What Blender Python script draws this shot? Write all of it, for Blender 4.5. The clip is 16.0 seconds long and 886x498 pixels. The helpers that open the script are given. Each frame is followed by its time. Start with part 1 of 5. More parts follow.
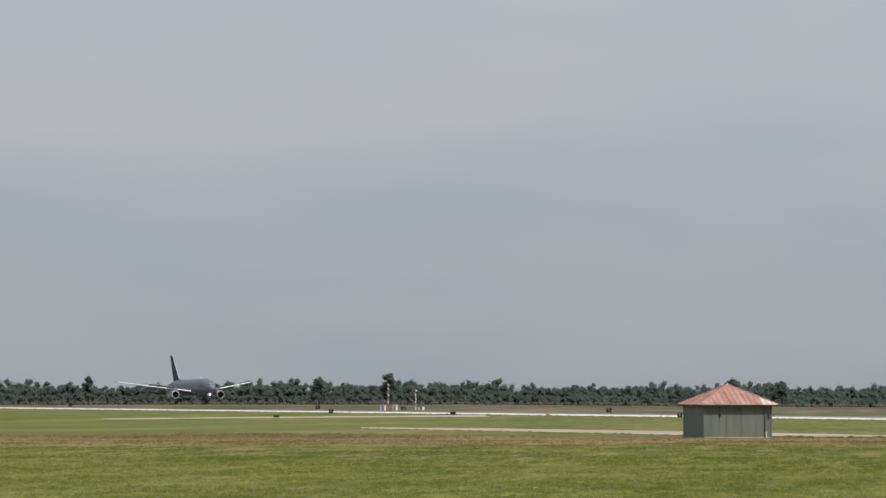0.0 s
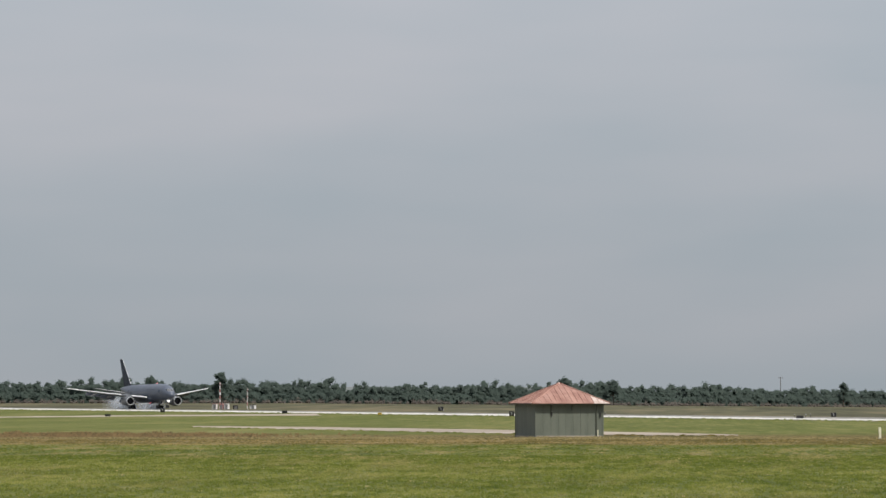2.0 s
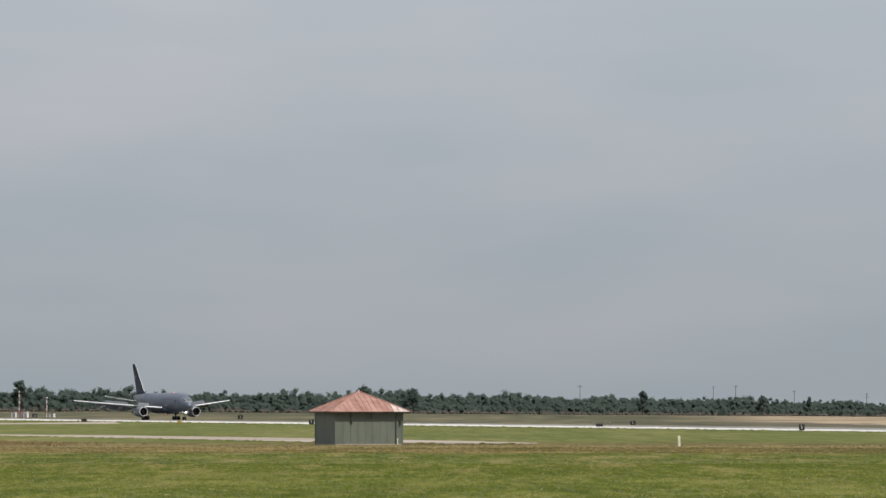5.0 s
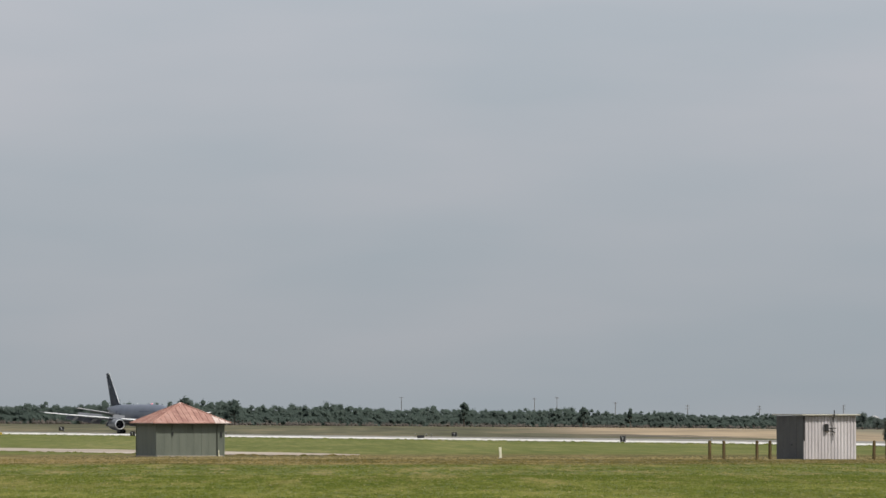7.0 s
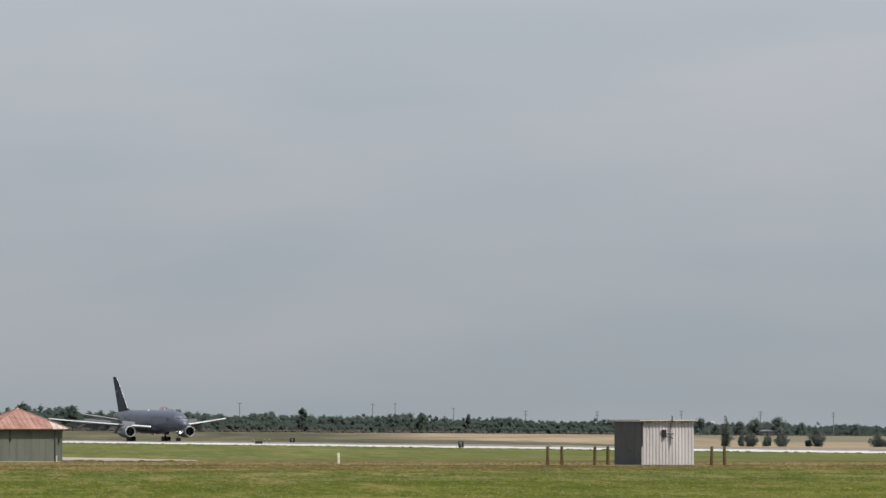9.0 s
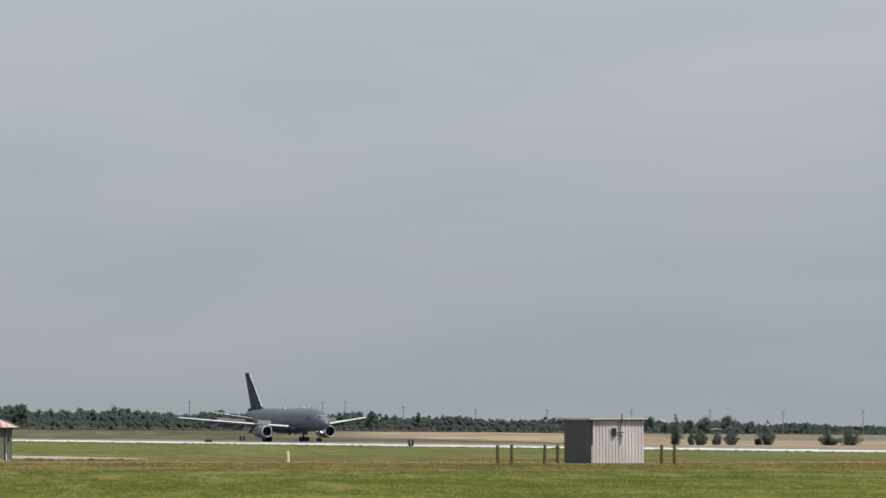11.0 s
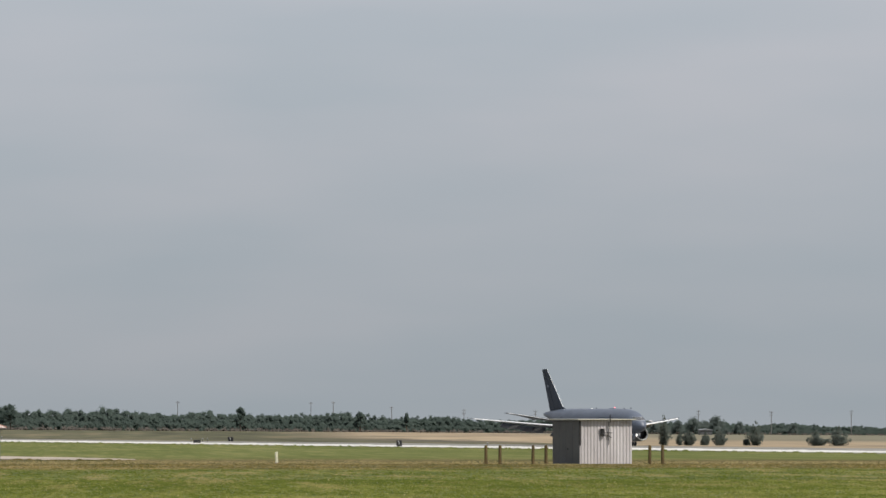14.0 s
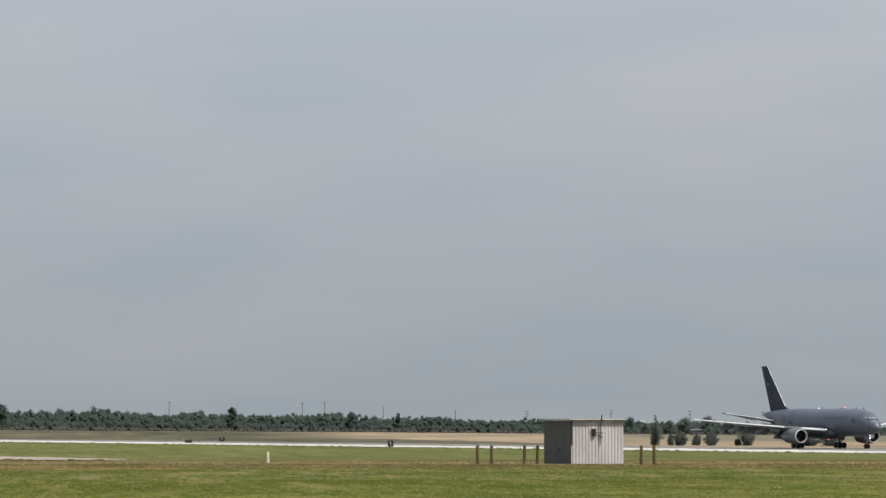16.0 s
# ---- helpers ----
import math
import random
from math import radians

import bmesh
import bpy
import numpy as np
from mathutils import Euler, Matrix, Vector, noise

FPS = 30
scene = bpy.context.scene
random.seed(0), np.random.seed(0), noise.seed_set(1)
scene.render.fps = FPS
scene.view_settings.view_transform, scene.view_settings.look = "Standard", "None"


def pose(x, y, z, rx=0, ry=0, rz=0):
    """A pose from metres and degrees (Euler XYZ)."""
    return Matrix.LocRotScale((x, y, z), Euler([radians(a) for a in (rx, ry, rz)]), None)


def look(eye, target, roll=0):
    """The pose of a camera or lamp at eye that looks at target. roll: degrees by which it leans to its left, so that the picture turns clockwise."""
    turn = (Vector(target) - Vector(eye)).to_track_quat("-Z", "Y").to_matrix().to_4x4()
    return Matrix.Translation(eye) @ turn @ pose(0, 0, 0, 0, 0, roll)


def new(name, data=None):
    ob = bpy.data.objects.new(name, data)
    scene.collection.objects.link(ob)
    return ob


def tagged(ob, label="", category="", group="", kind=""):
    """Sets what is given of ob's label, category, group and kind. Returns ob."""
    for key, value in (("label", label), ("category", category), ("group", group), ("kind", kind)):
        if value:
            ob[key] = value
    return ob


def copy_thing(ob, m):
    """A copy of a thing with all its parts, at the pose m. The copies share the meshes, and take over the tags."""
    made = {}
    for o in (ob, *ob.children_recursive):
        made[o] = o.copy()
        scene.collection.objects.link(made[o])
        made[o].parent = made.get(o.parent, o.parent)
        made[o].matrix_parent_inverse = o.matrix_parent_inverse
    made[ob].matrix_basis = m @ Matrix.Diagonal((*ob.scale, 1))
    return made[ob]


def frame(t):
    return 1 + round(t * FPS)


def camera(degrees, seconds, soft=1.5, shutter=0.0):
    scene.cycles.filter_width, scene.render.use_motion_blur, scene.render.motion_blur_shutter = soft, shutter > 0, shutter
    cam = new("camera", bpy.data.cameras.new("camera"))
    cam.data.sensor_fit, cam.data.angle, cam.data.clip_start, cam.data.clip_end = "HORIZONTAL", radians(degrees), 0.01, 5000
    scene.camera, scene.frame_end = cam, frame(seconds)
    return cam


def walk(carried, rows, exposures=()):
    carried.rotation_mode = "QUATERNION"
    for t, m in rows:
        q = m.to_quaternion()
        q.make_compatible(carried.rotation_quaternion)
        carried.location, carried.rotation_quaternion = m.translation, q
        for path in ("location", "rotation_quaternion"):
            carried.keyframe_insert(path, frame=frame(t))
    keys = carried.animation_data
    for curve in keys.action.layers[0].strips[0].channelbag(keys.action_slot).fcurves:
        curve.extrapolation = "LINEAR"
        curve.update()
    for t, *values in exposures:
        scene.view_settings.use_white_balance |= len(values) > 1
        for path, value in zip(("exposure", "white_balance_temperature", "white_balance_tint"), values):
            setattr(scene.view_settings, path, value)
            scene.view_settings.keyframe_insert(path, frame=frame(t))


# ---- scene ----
# A camera on a tripod beside an airfield: it stands still and pans after a landing tanker.
EYE = 7.32
cam = camera(8.153, 16.0, soft=1.5)
LENS = 11000.0
# seconds, pan to the right and tilt up, both in units of 1 / LENS radians
PAN = [(0.0, 0.0, 0.0), (0.5, 68.9, -2.6), (1.0, 121.5, -2.5), (1.5, 200.9, -2.2), (2.0, 297.5, -2.2), (2.5, 333.8, -2.2), (3.0, 397.2, -2.4),
       (3.5, 460.1, -2.3), (4.0, 531.2, -1.8), (4.2, 552.8, -0.8), (6.3, 860.5, 33.0), (6.5, 894.9, 32.9), (7.0, 967.7, 32.8), (7.5, 1042.8, 33.2),
       (8.0, 1113.1, 34.1), (8.5, 1195.2, 39.9), (9.0, 1253.9, 42.9), (9.2, 1278.6, 42.2), (11.5, 1345.7, 40.1), (12.0, 1350.5, 41.0),
       (12.5, 1353.8, 40.9), (13.0, 1355.9, 40.6), (13.5, 1359.3, 40.8), (14.0, 1363.3, 41.0), (14.5, 1367.9, 41.3), (15.0, 1370.3, 41.4),
       (15.5, 1373.0, 41.4), (16.0, 1378.3, 41.2)]
PAN0, TILT0 = -716.0, 245.2
walk(cam, [(t, pose(0, 0, EYE, 90 + math.degrees(math.atan((TILT0 + v) / LENS)), 0, -math.degrees((PAN0 + u) / LENS))) for t, u, v in PAN])

# ---- light: hazy high sun from behind on the right, thin overcast ----
SUN_EL, SUN_AZ = 56.0, 128.0      # degrees; azimuth clockwise from +y
world = bpy.data.worlds.new("hazy_sky")
scene.world = world
world.use_nodes = True
wn, wl = world.node_tree.nodes, world.node_tree.links
wn.clear()
w_out, w_bg = wn.new("ShaderNodeOutputWorld"), wn.new("ShaderNodeBackground")
w_sky = wn.new("ShaderNodeTexSky")
w_sky.sky_type, w_sky.sun_disc = "NISHITA", False
w_sky.sun_elevation, w_sky.sun_rotation = radians(SUN_EL), radians(SUN_AZ)
w_sky.dust_density, w_sky.air_density = 3.0, 1.0
w_tc, w_map, w_noise, w_ramp, w_mix = (wn.new("ShaderNodeTexCoord"), wn.new("ShaderNodeMapping"), wn.new("ShaderNodeTexNoise"),
                                       wn.new("ShaderNodeValToRGB"), wn.new("ShaderNodeMix"))
w_map.inputs["Scale"].default_value = (12.0, 12.0, 55.0)
w_noise.inputs["Scale"].default_value, w_noise.inputs["Detail"].default_value, w_noise.inputs["Roughness"].default_value = 1.0, 3.5, 0.45
w_ramp.color_ramp.elements[0].position, w_ramp.color_ramp.elements[0].color = 0.34, (4.08, 4.5, 4.98, 1)
w_ramp.color_ramp.elements[1].position, w_ramp.color_ramp.elements[1].color = 0.68, (4.74, 4.89, 5.31, 1)
w_mix.data_type = "RGBA"
w_sep, w_rng, w_mul = wn.new("ShaderNodeSeparateXYZ"), wn.new("ShaderNodeMapRange"), wn.new("ShaderNodeMix")
w_mul.data_type, w_mul.blend_type = "RGBA", "MULTIPLY"
w_rng.inputs["From Min"].default_value, w_rng.inputs["From Max"].default_value = 0.0, 0.07
w_rng.inputs["To Min"].default_value, w_rng.inputs["To Max"].default_value = 0.825, 1.10
w_tint, w_hue = wn.new("ShaderNodeValToRGB"), wn.new("ShaderNodeMix")
w_hue.data_type, w_hue.blend_type = "RGBA", "MULTIPLY"
w_hue.inputs["Factor"].default_value = 1.0
w_tint.color_ramp.elements[0].position, w_tint.color_ramp.elements[0].color = 0.0, (0.955, 0.99, 0.985, 1)
w_tint.color_ramp.elements[1].position, w_tint.color_ramp.elements[1].color = 0.07, (1.0, 0.99, 0.99, 1)
w_mix.inputs["Factor"].default_value, w_mul.inputs["Factor"].default_value = 0.95, 1.0
wl.new(w_tc.outputs["Generated"], w_map.inputs["Vector"])
wl.new(w_map.outputs["Vector"], w_noise.inputs["Vector"])
wl.new(w_noise.outputs["Fac"], w_ramp.inputs["Fac"])
wl.new(w_tc.outputs["Generated"], w_sep.inputs["Vector"])
wl.new(w_sep.outputs["Z"], w_rng.inputs["Value"])
wl.new(w_sep.outputs["Z"], w_tint.inputs["Fac"])
wl.new(w_ramp.outputs["Color"], w_hue.inputs["A"])
wl.new(w_tint.outputs["Color"], w_hue.inputs["B"])
wl.new(w_hue.outputs["Result"], w_mul.inputs["A"])
wl.new(w_rng.outputs["Result"], w_mul.inputs["B"])
wl.new(w_sky.outputs["Color"], w_mix.inputs["A"])
wl.new(w_mul.outputs["Result"], w_mix.inputs["B"])
wl.new(w_mix.outputs["Result"], w_bg.inputs["Color"])
wl.new(w_bg.outputs["Background"], w_out.inputs["Surface"])
w_bg.inputs["Strength"].default_value = 0.101
sun = new("sun", bpy.data.lights.new("sun", "SUN"))
sun.data.energy, sun.data.angle, sun.data.color = 4.3, radians(2.0), (1.0, 0.95, 0.87)
_e, _a = radians(SUN_EL), radians(SUN_AZ)
SUN_DIR = Vector((math.cos(_e) * math.sin(_a), math.cos(_e) * math.cos(_a), math.sin(_e)))
sun.matrix_basis = look(tuple(SUN_DIR * 500 + Vector((0, 300, 0))), (0, 300, 0))
scene.view_settings.exposure = 0.0


# ---- materials ----
def surface(name, low, high, scale=1.0, rough=0.7, metal=0.0, bump=0.15, stretch=(1, 1, 1), fine=9.0, per_object=0.0, coat=0.0, gloss=0.5):
    """A two-tone procedural surface: broad stains and fine grain, with relief."""
    m = bpy.data.materials.new(name)
    m.use_nodes = True
    n, k = m.node_tree.nodes, m.node_tree.links
    b = n["Principled BSDF"]
    tc, mp = n.new("ShaderNodeTexCoord"), n.new("ShaderNodeMapping")
    mp.inputs["Scale"].default_value = stretch
    broad, grain, add, ramp = n.new("ShaderNodeTexNoise"), n.new("ShaderNodeTexNoise"), n.new("ShaderNodeMath"), n.new("ShaderNodeValToRGB")
    broad.inputs["Scale"].default_value, grain.inputs["Scale"].default_value = scale, scale * fine
    broad.inputs["Detail"].default_value = grain.inputs["Detail"].default_value = 4.0
    add.operation = "MULTIPLY_ADD"
    add.inputs[1].default_value = 0.45
    k.new(tc.outputs["Object"], mp.inputs["Vector"])
    k.new(mp.outputs["Vector"], broad.inputs["Vector"])
    k.new(mp.outputs["Vector"], grain.inputs["Vector"])
    k.new(grain.outputs["Fac"], add.inputs[0])
    k.new(broad.outputs["Fac"], add.inputs[2])
    ramp.color_ramp.elements[0].position, ramp.color_ramp.elements[1].position = 0.52, 0.95
    ramp.color_ramp.elements[0].color, ramp.color_ramp.elements[1].color = (*low, 1), (*high, 1)
    k.new(add.outputs[0], ramp.inputs["Fac"])
    last = ramp.outputs["Color"]
    if per_object:
        info, rng, mul = n.new("ShaderNodeObjectInfo"), n.new("ShaderNodeMapRange"), n.new("ShaderNodeMix")
        rng.inputs["To Min"].default_value, rng.inputs["To Max"].default_value = 1 - per_object, 1 + per_object
        mul.data_type, mul.blend_type = "RGBA", "MULTIPLY"
        mul.inputs["Factor"].default_value = 1.0
        k.new(info.outputs["Random"], rng.inputs["Value"])
        k.new(last, mul.inputs["A"])
        k.new(rng.outputs["Result"], mul.inputs["B"])
        last = mul.outputs["Result"]
    k.new(last, b.inputs["Base Color"])
    b.inputs["Roughness"].default_value, b.inputs["Metallic"].default_value = rough, metal
    b.inputs["Coat Weight"].default_value = coat
    b.inputs["Specular IOR Level"].default_value = gloss
    if bump:
        bp = n.new("ShaderNodeBump")
        bp.inputs["Strength"].default_value, bp.inputs["Distance"].default_value = bump, 0.02
        k.new(add.outputs[0], bp.inputs["Height"])
        k.new(bp.outputs["Normal"], b.inputs["Normal"])
    return m


def foliage(name, low, high, scale, spread=0.35, through_=0.35):
    """Leaves: a tone for every leaf clump, broad patches, and some light through them."""
    m = bpy.data.materials.new(name)
    m.use_nodes = True
    n, k = m.node_tree.nodes, m.node_tree.links
    b = n["Principled BSDF"]
    geo, tc, noi, add, ramp = n.new("ShaderNodeNewGeometry"), n.new("ShaderNodeTexCoord"), n.new("ShaderNodeTexNoise"), n.new("ShaderNodeMath"), n.new("ShaderNodeValToRGB")
    noi.inputs["Scale"].default_value = scale
    add.operation, add.inputs[1].default_value = "MULTIPLY_ADD", spread
    k.new(tc.outputs["Object"], noi.inputs["Vector"])
    k.new(geo.outputs["Random Per Island"], add.inputs[0])
    k.new(noi.outputs["Fac"], add.inputs[2])
    ramp.color_ramp.elements[0].position, ramp.color_ramp.elements[1].position = 0.35 + (spread - 0.35) / 2, 1.0
    ramp.color_ramp.elements[0].color, ramp.color_ramp.elements[1].color = (*low, 1), (*high, 1)
    k.new(add.outputs[0], ramp.inputs["Fac"])
    k.new(ramp.outputs["Color"], b.inputs["Base Color"])
    b.inputs["Roughness"].default_value = 0.65
    tr, mx, out = n.new("ShaderNodeBsdfTranslucent"), n.new("ShaderNodeMixShader"), n["Material Output"]
    mx.inputs["Fac"].default_value = through_
    k.new(ramp.outputs["Color"], tr.inputs["Color"])
    k.new(b.outputs["BSDF"], mx.inputs[1])
    k.new(tr.outputs["BSDF"], mx.inputs[2])
    k.new(mx.outputs["Shader"], out.inputs["Surface"])
    return m


def glow(name, colour, power):
    m = bpy.data.materials.new(name)
    m.use_nodes = True
    b = m.node_tree.nodes["Principled BSDF"]
    b.inputs["Base Color"].default_value = (*colour, 1)
    b.inputs["Emission Color"].default_value, b.inputs["Emission Strength"].default_value = (*colour, 1), power
    return m


def field_material(name="airfield_grass", blades=False):
    """The airfield's grass: mown near the camera, a rough brown strip, green to the runway, a ripe field behind it."""
    m = bpy.data.materials.new(name)
    m.use_nodes = True
    n, k = m.node_tree.nodes, m.node_tree.links
    b = n["Principled BSDF"]
    b.inputs["Roughness"].default_value = 0.9
    b.inputs["Specular IOR Level"].default_value = 0.15
    geo, sep = n.new("ShaderNodeNewGeometry"), n.new("ShaderNodeSeparateXYZ")
    k.new(geo.outputs["Position"], sep.inputs["Vector"])

    def noise_of(scale, detail=4.0, stretch=(1, 1, 1)):
        mp, no = n.new("ShaderNodeMapping"), n.new("ShaderNodeTexNoise")
        mp.inputs["Scale"].default_value = stretch
        no.inputs["Scale"].default_value, no.inputs["Detail"].default_value = scale, detail
        k.new(geo.outputs["Position"], mp.inputs["Vector"])
        k.new(mp.outputs["Vector"], no.inputs["Vector"])
        return no.outputs["Fac"]

    def ramp_of(value, stops):
        r = n.new("ShaderNodeValToRGB")
        while len(r.color_ramp.elements) < len(stops):
            r.color_ramp.elements.new(0.5)
        for e, (p, c) in zip(r.color_ramp.elements, stops):
            e.position, e.color = p, (*c, 1)
        k.new(value, r.inputs["Fac"])
        return r.outputs["Color"]

    def calc(op, a, c, d=None):
        q = n.new("ShaderNodeMath")
        q.operation = op
        for i, v in enumerate((a, c, d)):
            if v is None:
                continue
            if isinstance(v, (int, float)):
                q.inputs[i].default_value = v
            else:
                k.new(v, q.inputs[i])
        return q.outputs[0]

    def blend(fac, a, c, kind="MIX"):
        x = n.new("ShaderNodeMix")
        x.data_type, x.blend_type = "RGBA", kind
        for key, v in (("Factor", fac), ("A", a), ("B", c)):
            if isinstance(v, (int, float)):
                x.inputs[key].default_value = v
            elif isinstance(v, tuple):
                x.inputs[key].default_value = (*v, 1)
            else:
                k.new(v, x.inputs[key])
        return x.outputs["Result"]

    def step(value, lo, hi):
        r = n.new("ShaderNodeMapRange")
        r.interpolation_type = "SMOOTHSTEP"
        r.inputs["From Min"].default_value, r.inputs["From Max"].default_value = lo, hi
        k.new(value, r.inputs["Value"])
        return r.outputs["Result"]

    # seen at a grazing angle: every patch is long in the line of sight
    patch = noise_of(0.05, 5.0, (1, 0.35, 1))
    tuft = noise_of(4.5, 5.0, (1, 0.14, 1))
    swath = noise_of(0.22, 4.0, (0.8, 0.22, 1))
    clump = noise_of(1.5, 5.0, (1, 0.11, 1))
    blade = noise_of(9.0, 4.0, (1, 0.12, 1))
    mix1 = calc("MULTIPLY_ADD", tuft, 0.46, calc("MULTIPLY_ADD", patch, 0.20, calc("MULTIPLY_ADD", swath, 0.34, calc("MULTIPLY_ADD", clump, 0.50, calc("MULTIPLY", blade, 0.20)))))
    mix1 = calc("SUBTRACT", mix1, 0.09)
    mix1 = calc("MULTIPLY_ADD", calc("SUBTRACT", 1.0, step(calc("MULTIPLY_ADD", swath, 90.0, sep.outputs["Y"]), 215, 305)), 0.035, mix1)
    mix1 = calc("MULTIPLY_ADD", calc("SUBTRACT", 1.0, step(sep.outputs["X"], -30, 8)), 0.030, mix1)
    mown = ramp_of(mix1, [(0.61, (0.040, 0.056, 0.007)), (0.78, (0.072, 0.088, 0.013)), (0.95, (0.150, 0.152, 0.040))])
    straw = step(calc("MULTIPLY_ADD", noise_of(0.5, 5.0, (1, 0.07, 1)), 0.62, calc("MULTIPLY", noise_of(4.0, 3.0, (1, 0.08, 1)), 0.38)), 0.50, 0.63)
    far_half = step(calc("MULTIPLY_ADD", swath, 60.0, sep.outputs["Y"]), 205, 290)
    mown = blend(calc("MULTIPLY", straw, calc("MULTIPLY_ADD", far_half, 0.58, 0.20)), mown, (0.205, 0.168, 0.070))
    # the edge line wobbles
    wob = calc("MULTIPLY_ADD", patch, 60.0, sep.outputs["Y"])
    rough_in = step(wob, 352, 385)
    rough_out = step(wob, 500, 560)
    band = calc("MULTIPLY", rough_in, calc("SUBTRACT", 1.0, rough_out))
    band_tone = ramp_of(mix1, [(0.64, (0.046, 0.046, 0.010)), (0.77, (0.100, 0.078, 0.024)), (0.90, (0.215, 0.160, 0.072))])
    near = blend(calc("MULTIPLY", band, 0.95), mown, band_tone)
    middle_tone = ramp_of(calc("MULTIPLY_ADD", noise_of(0.05, 5.0, (1, 0.06, 1)), 0.42, calc("MULTIPLY_ADD", noise_of(0.5, 6.0, (1, 0.03, 1)), 0.48, calc("MULTIPLY", noise_of(1.6, 4.0, (1, 0.025, 1)), 0.35))),
                          [(0.46, (0.056, 0.074, 0.011)), (0.62, (0.100, 0.112, 0.026)), (0.80, (0.185, 0.175, 0.064))])
    near = blend(step(wob, 500, 570), near, middle_tone)
    # dead reddish growth in the strip, on the side of the threshold
    dead = calc("MULTIPLY", calc("MULTIPLY", step(wob, 420, 440), calc("SUBTRACT", 1.0, step(wob, 560, 600))), calc("SUBTRACT", 1.0, step(sep.outputs["X"], -46, -26)))
    dead = calc("MULTIPLY", dead, step(calc("MULTIPLY_ADD", noise_of(1.1, 5.0, (1, 0.04, 1)), 0.6, calc("MULTIPLY", noise_of(0.12, 4.0, (1, 0.2, 1)), 0.4)), 0.43, 0.56))
    near = blend(calc("MULTIPLY", dead, 0.55), near, (0.120, 0.068, 0.028))
    # across the runway: m metres behind its centre line
    m_ = calc("SUBTRACT", calc("MULTIPLY_ADD", sep.outputs["X"], 0.9245, calc("MULTIPLY", sep.outputs["Y"], 0.381)), 589.0)
    beyond_tone = ramp_of(calc("MULTIPLY_ADD", noise_of(0.016, 5.0, (1, 0.12, 1)), 0.7, calc("MULTIPLY", noise_of(0.12, 4.0, (1, 0.06, 1)), 0.4)),
                          [(0.42, (0.050, 0.050, 0.028)), (0.55, (0.088, 0.085, 0.048)), (0.70, (0.170, 0.142, 0.086))])
    col = blend(step(m_, 0.0, 20.0), near, beyond_tone)
    ripe = ramp_of(calc("MULTIPLY_ADD", noise_of(0.010, 4.0, (0.6, 0.5, 1)), 0.8, calc("MULTIPLY", noise_of(0.1, 4.0, (1, 0.06, 1)), 0.3)),
                   [(0.40, (0.145, 0.117, 0.080)), (0.53, (0.265, 0.208, 0.138)), (0.72, (0.385, 0.305, 0.205))])
    side = calc("MULTIPLY_ADD", sep.outputs["Y"], -0.032, sep.outputs["X"])
    # scrub keeps the crop off the runway at its near end
    off = calc("MULTIPLY_ADD", step(calc("MULTIPLY_ADD", patch, 40.0, side), 55, 95), 95.0, -95.0)
    stretch_ = calc("MULTIPLY", step(calc("MULTIPLY_ADD", patch, 60.0, side), 25, 75), step(calc("MULTIPLY_ADD", patch, 60.0, calc("ADD", m_, off)), 28, 60))
    scrub = calc("MULTIPLY", calc("MULTIPLY", step(calc("MULTIPLY_ADD", patch, 60.0, side), 25, 75), step(m_, 36, 50)), calc("SUBTRACT", 1.0, step(calc("MULTIPLY_ADD", patch, 40.0, side), 70, 105)))
    col = blend(calc("MULTIPLY", scrub, 0.8), col, (0.078, 0.068, 0.058))
    # greyer stubble on the far half of the field
    stubble = calc("MULTIPLY", step(side, 82, 112), step(calc("MULTIPLY_ADD", patch, 50.0, m_), 120, 215))
    ripe = blend(calc("MULTIPLY", stubble, 0.8), ripe, (0.125, 0.124, 0.088))
    col = blend(stretch_, col, ripe)
    if blades:
        # every blade has a tone of its own
        tone = n.new("ShaderNodeMapRange")
        tone.inputs["To Min"].default_value, tone.inputs["To Max"].default_value = 0.84, 1.20
        k.new(geo.outputs["Random Per Island"], tone.inputs["Value"])
        vm = n.new("ShaderNodeVectorMath")
        vm.operation = "SCALE"
        k.new(col, vm.inputs[0])
        k.new(tone.outputs["Result"], vm.inputs["Scale"])
        col = vm.outputs["Vector"]
    k.new(col, b.inputs["Base Color"])
    bp = n.new("ShaderNodeBump")
    bp.inputs["Strength"].default_value, bp.inputs["Distance"].default_value = 0.5, 0.08
    k.new(tuft, bp.inputs["Height"])
    k.new(bp.outputs["Normal"], b.inputs["Normal"])
    return m


M_GRASS = field_material()
M_TURF = field_material("grass_blades_of_the_field", True)
M_RUNWAY = surface("runway_concrete", (0.46, 0.445, 0.42), (0.72, 0.70, 0.67), 0.02, 0.55, fine=20, bump=0.05)
M_SHOULDER = surface("shoulder_asphalt", (0.13, 0.125, 0.115), (0.22, 0.21, 0.19), 0.03, 0.85, fine=20)
M_TAXI = surface("old_concrete", (0.25, 0.205, 0.165), (0.39, 0.335, 0.285), 0.03, 0.85, fine=25)
M_GREEN_WALL = surface("green_siding_paint", (0.112, 0.127, 0.102), (0.146, 0.162, 0.130), 0.7, 0.6, fine=12, stretch=(3, 3, 0.6), per_object=0.04)
M_GREEN_TRIM = surface("green_trim_paint", (0.06, 0.07, 0.055), (0.09, 0.10, 0.08), 1.5, 0.55)
M_ROOF_RED = surface("faded_red_roof_paint", (0.235, 0.112, 0.088), (0.42, 0.250, 0.205), 1.1, 0.55, fine=10, per_object=0.08)
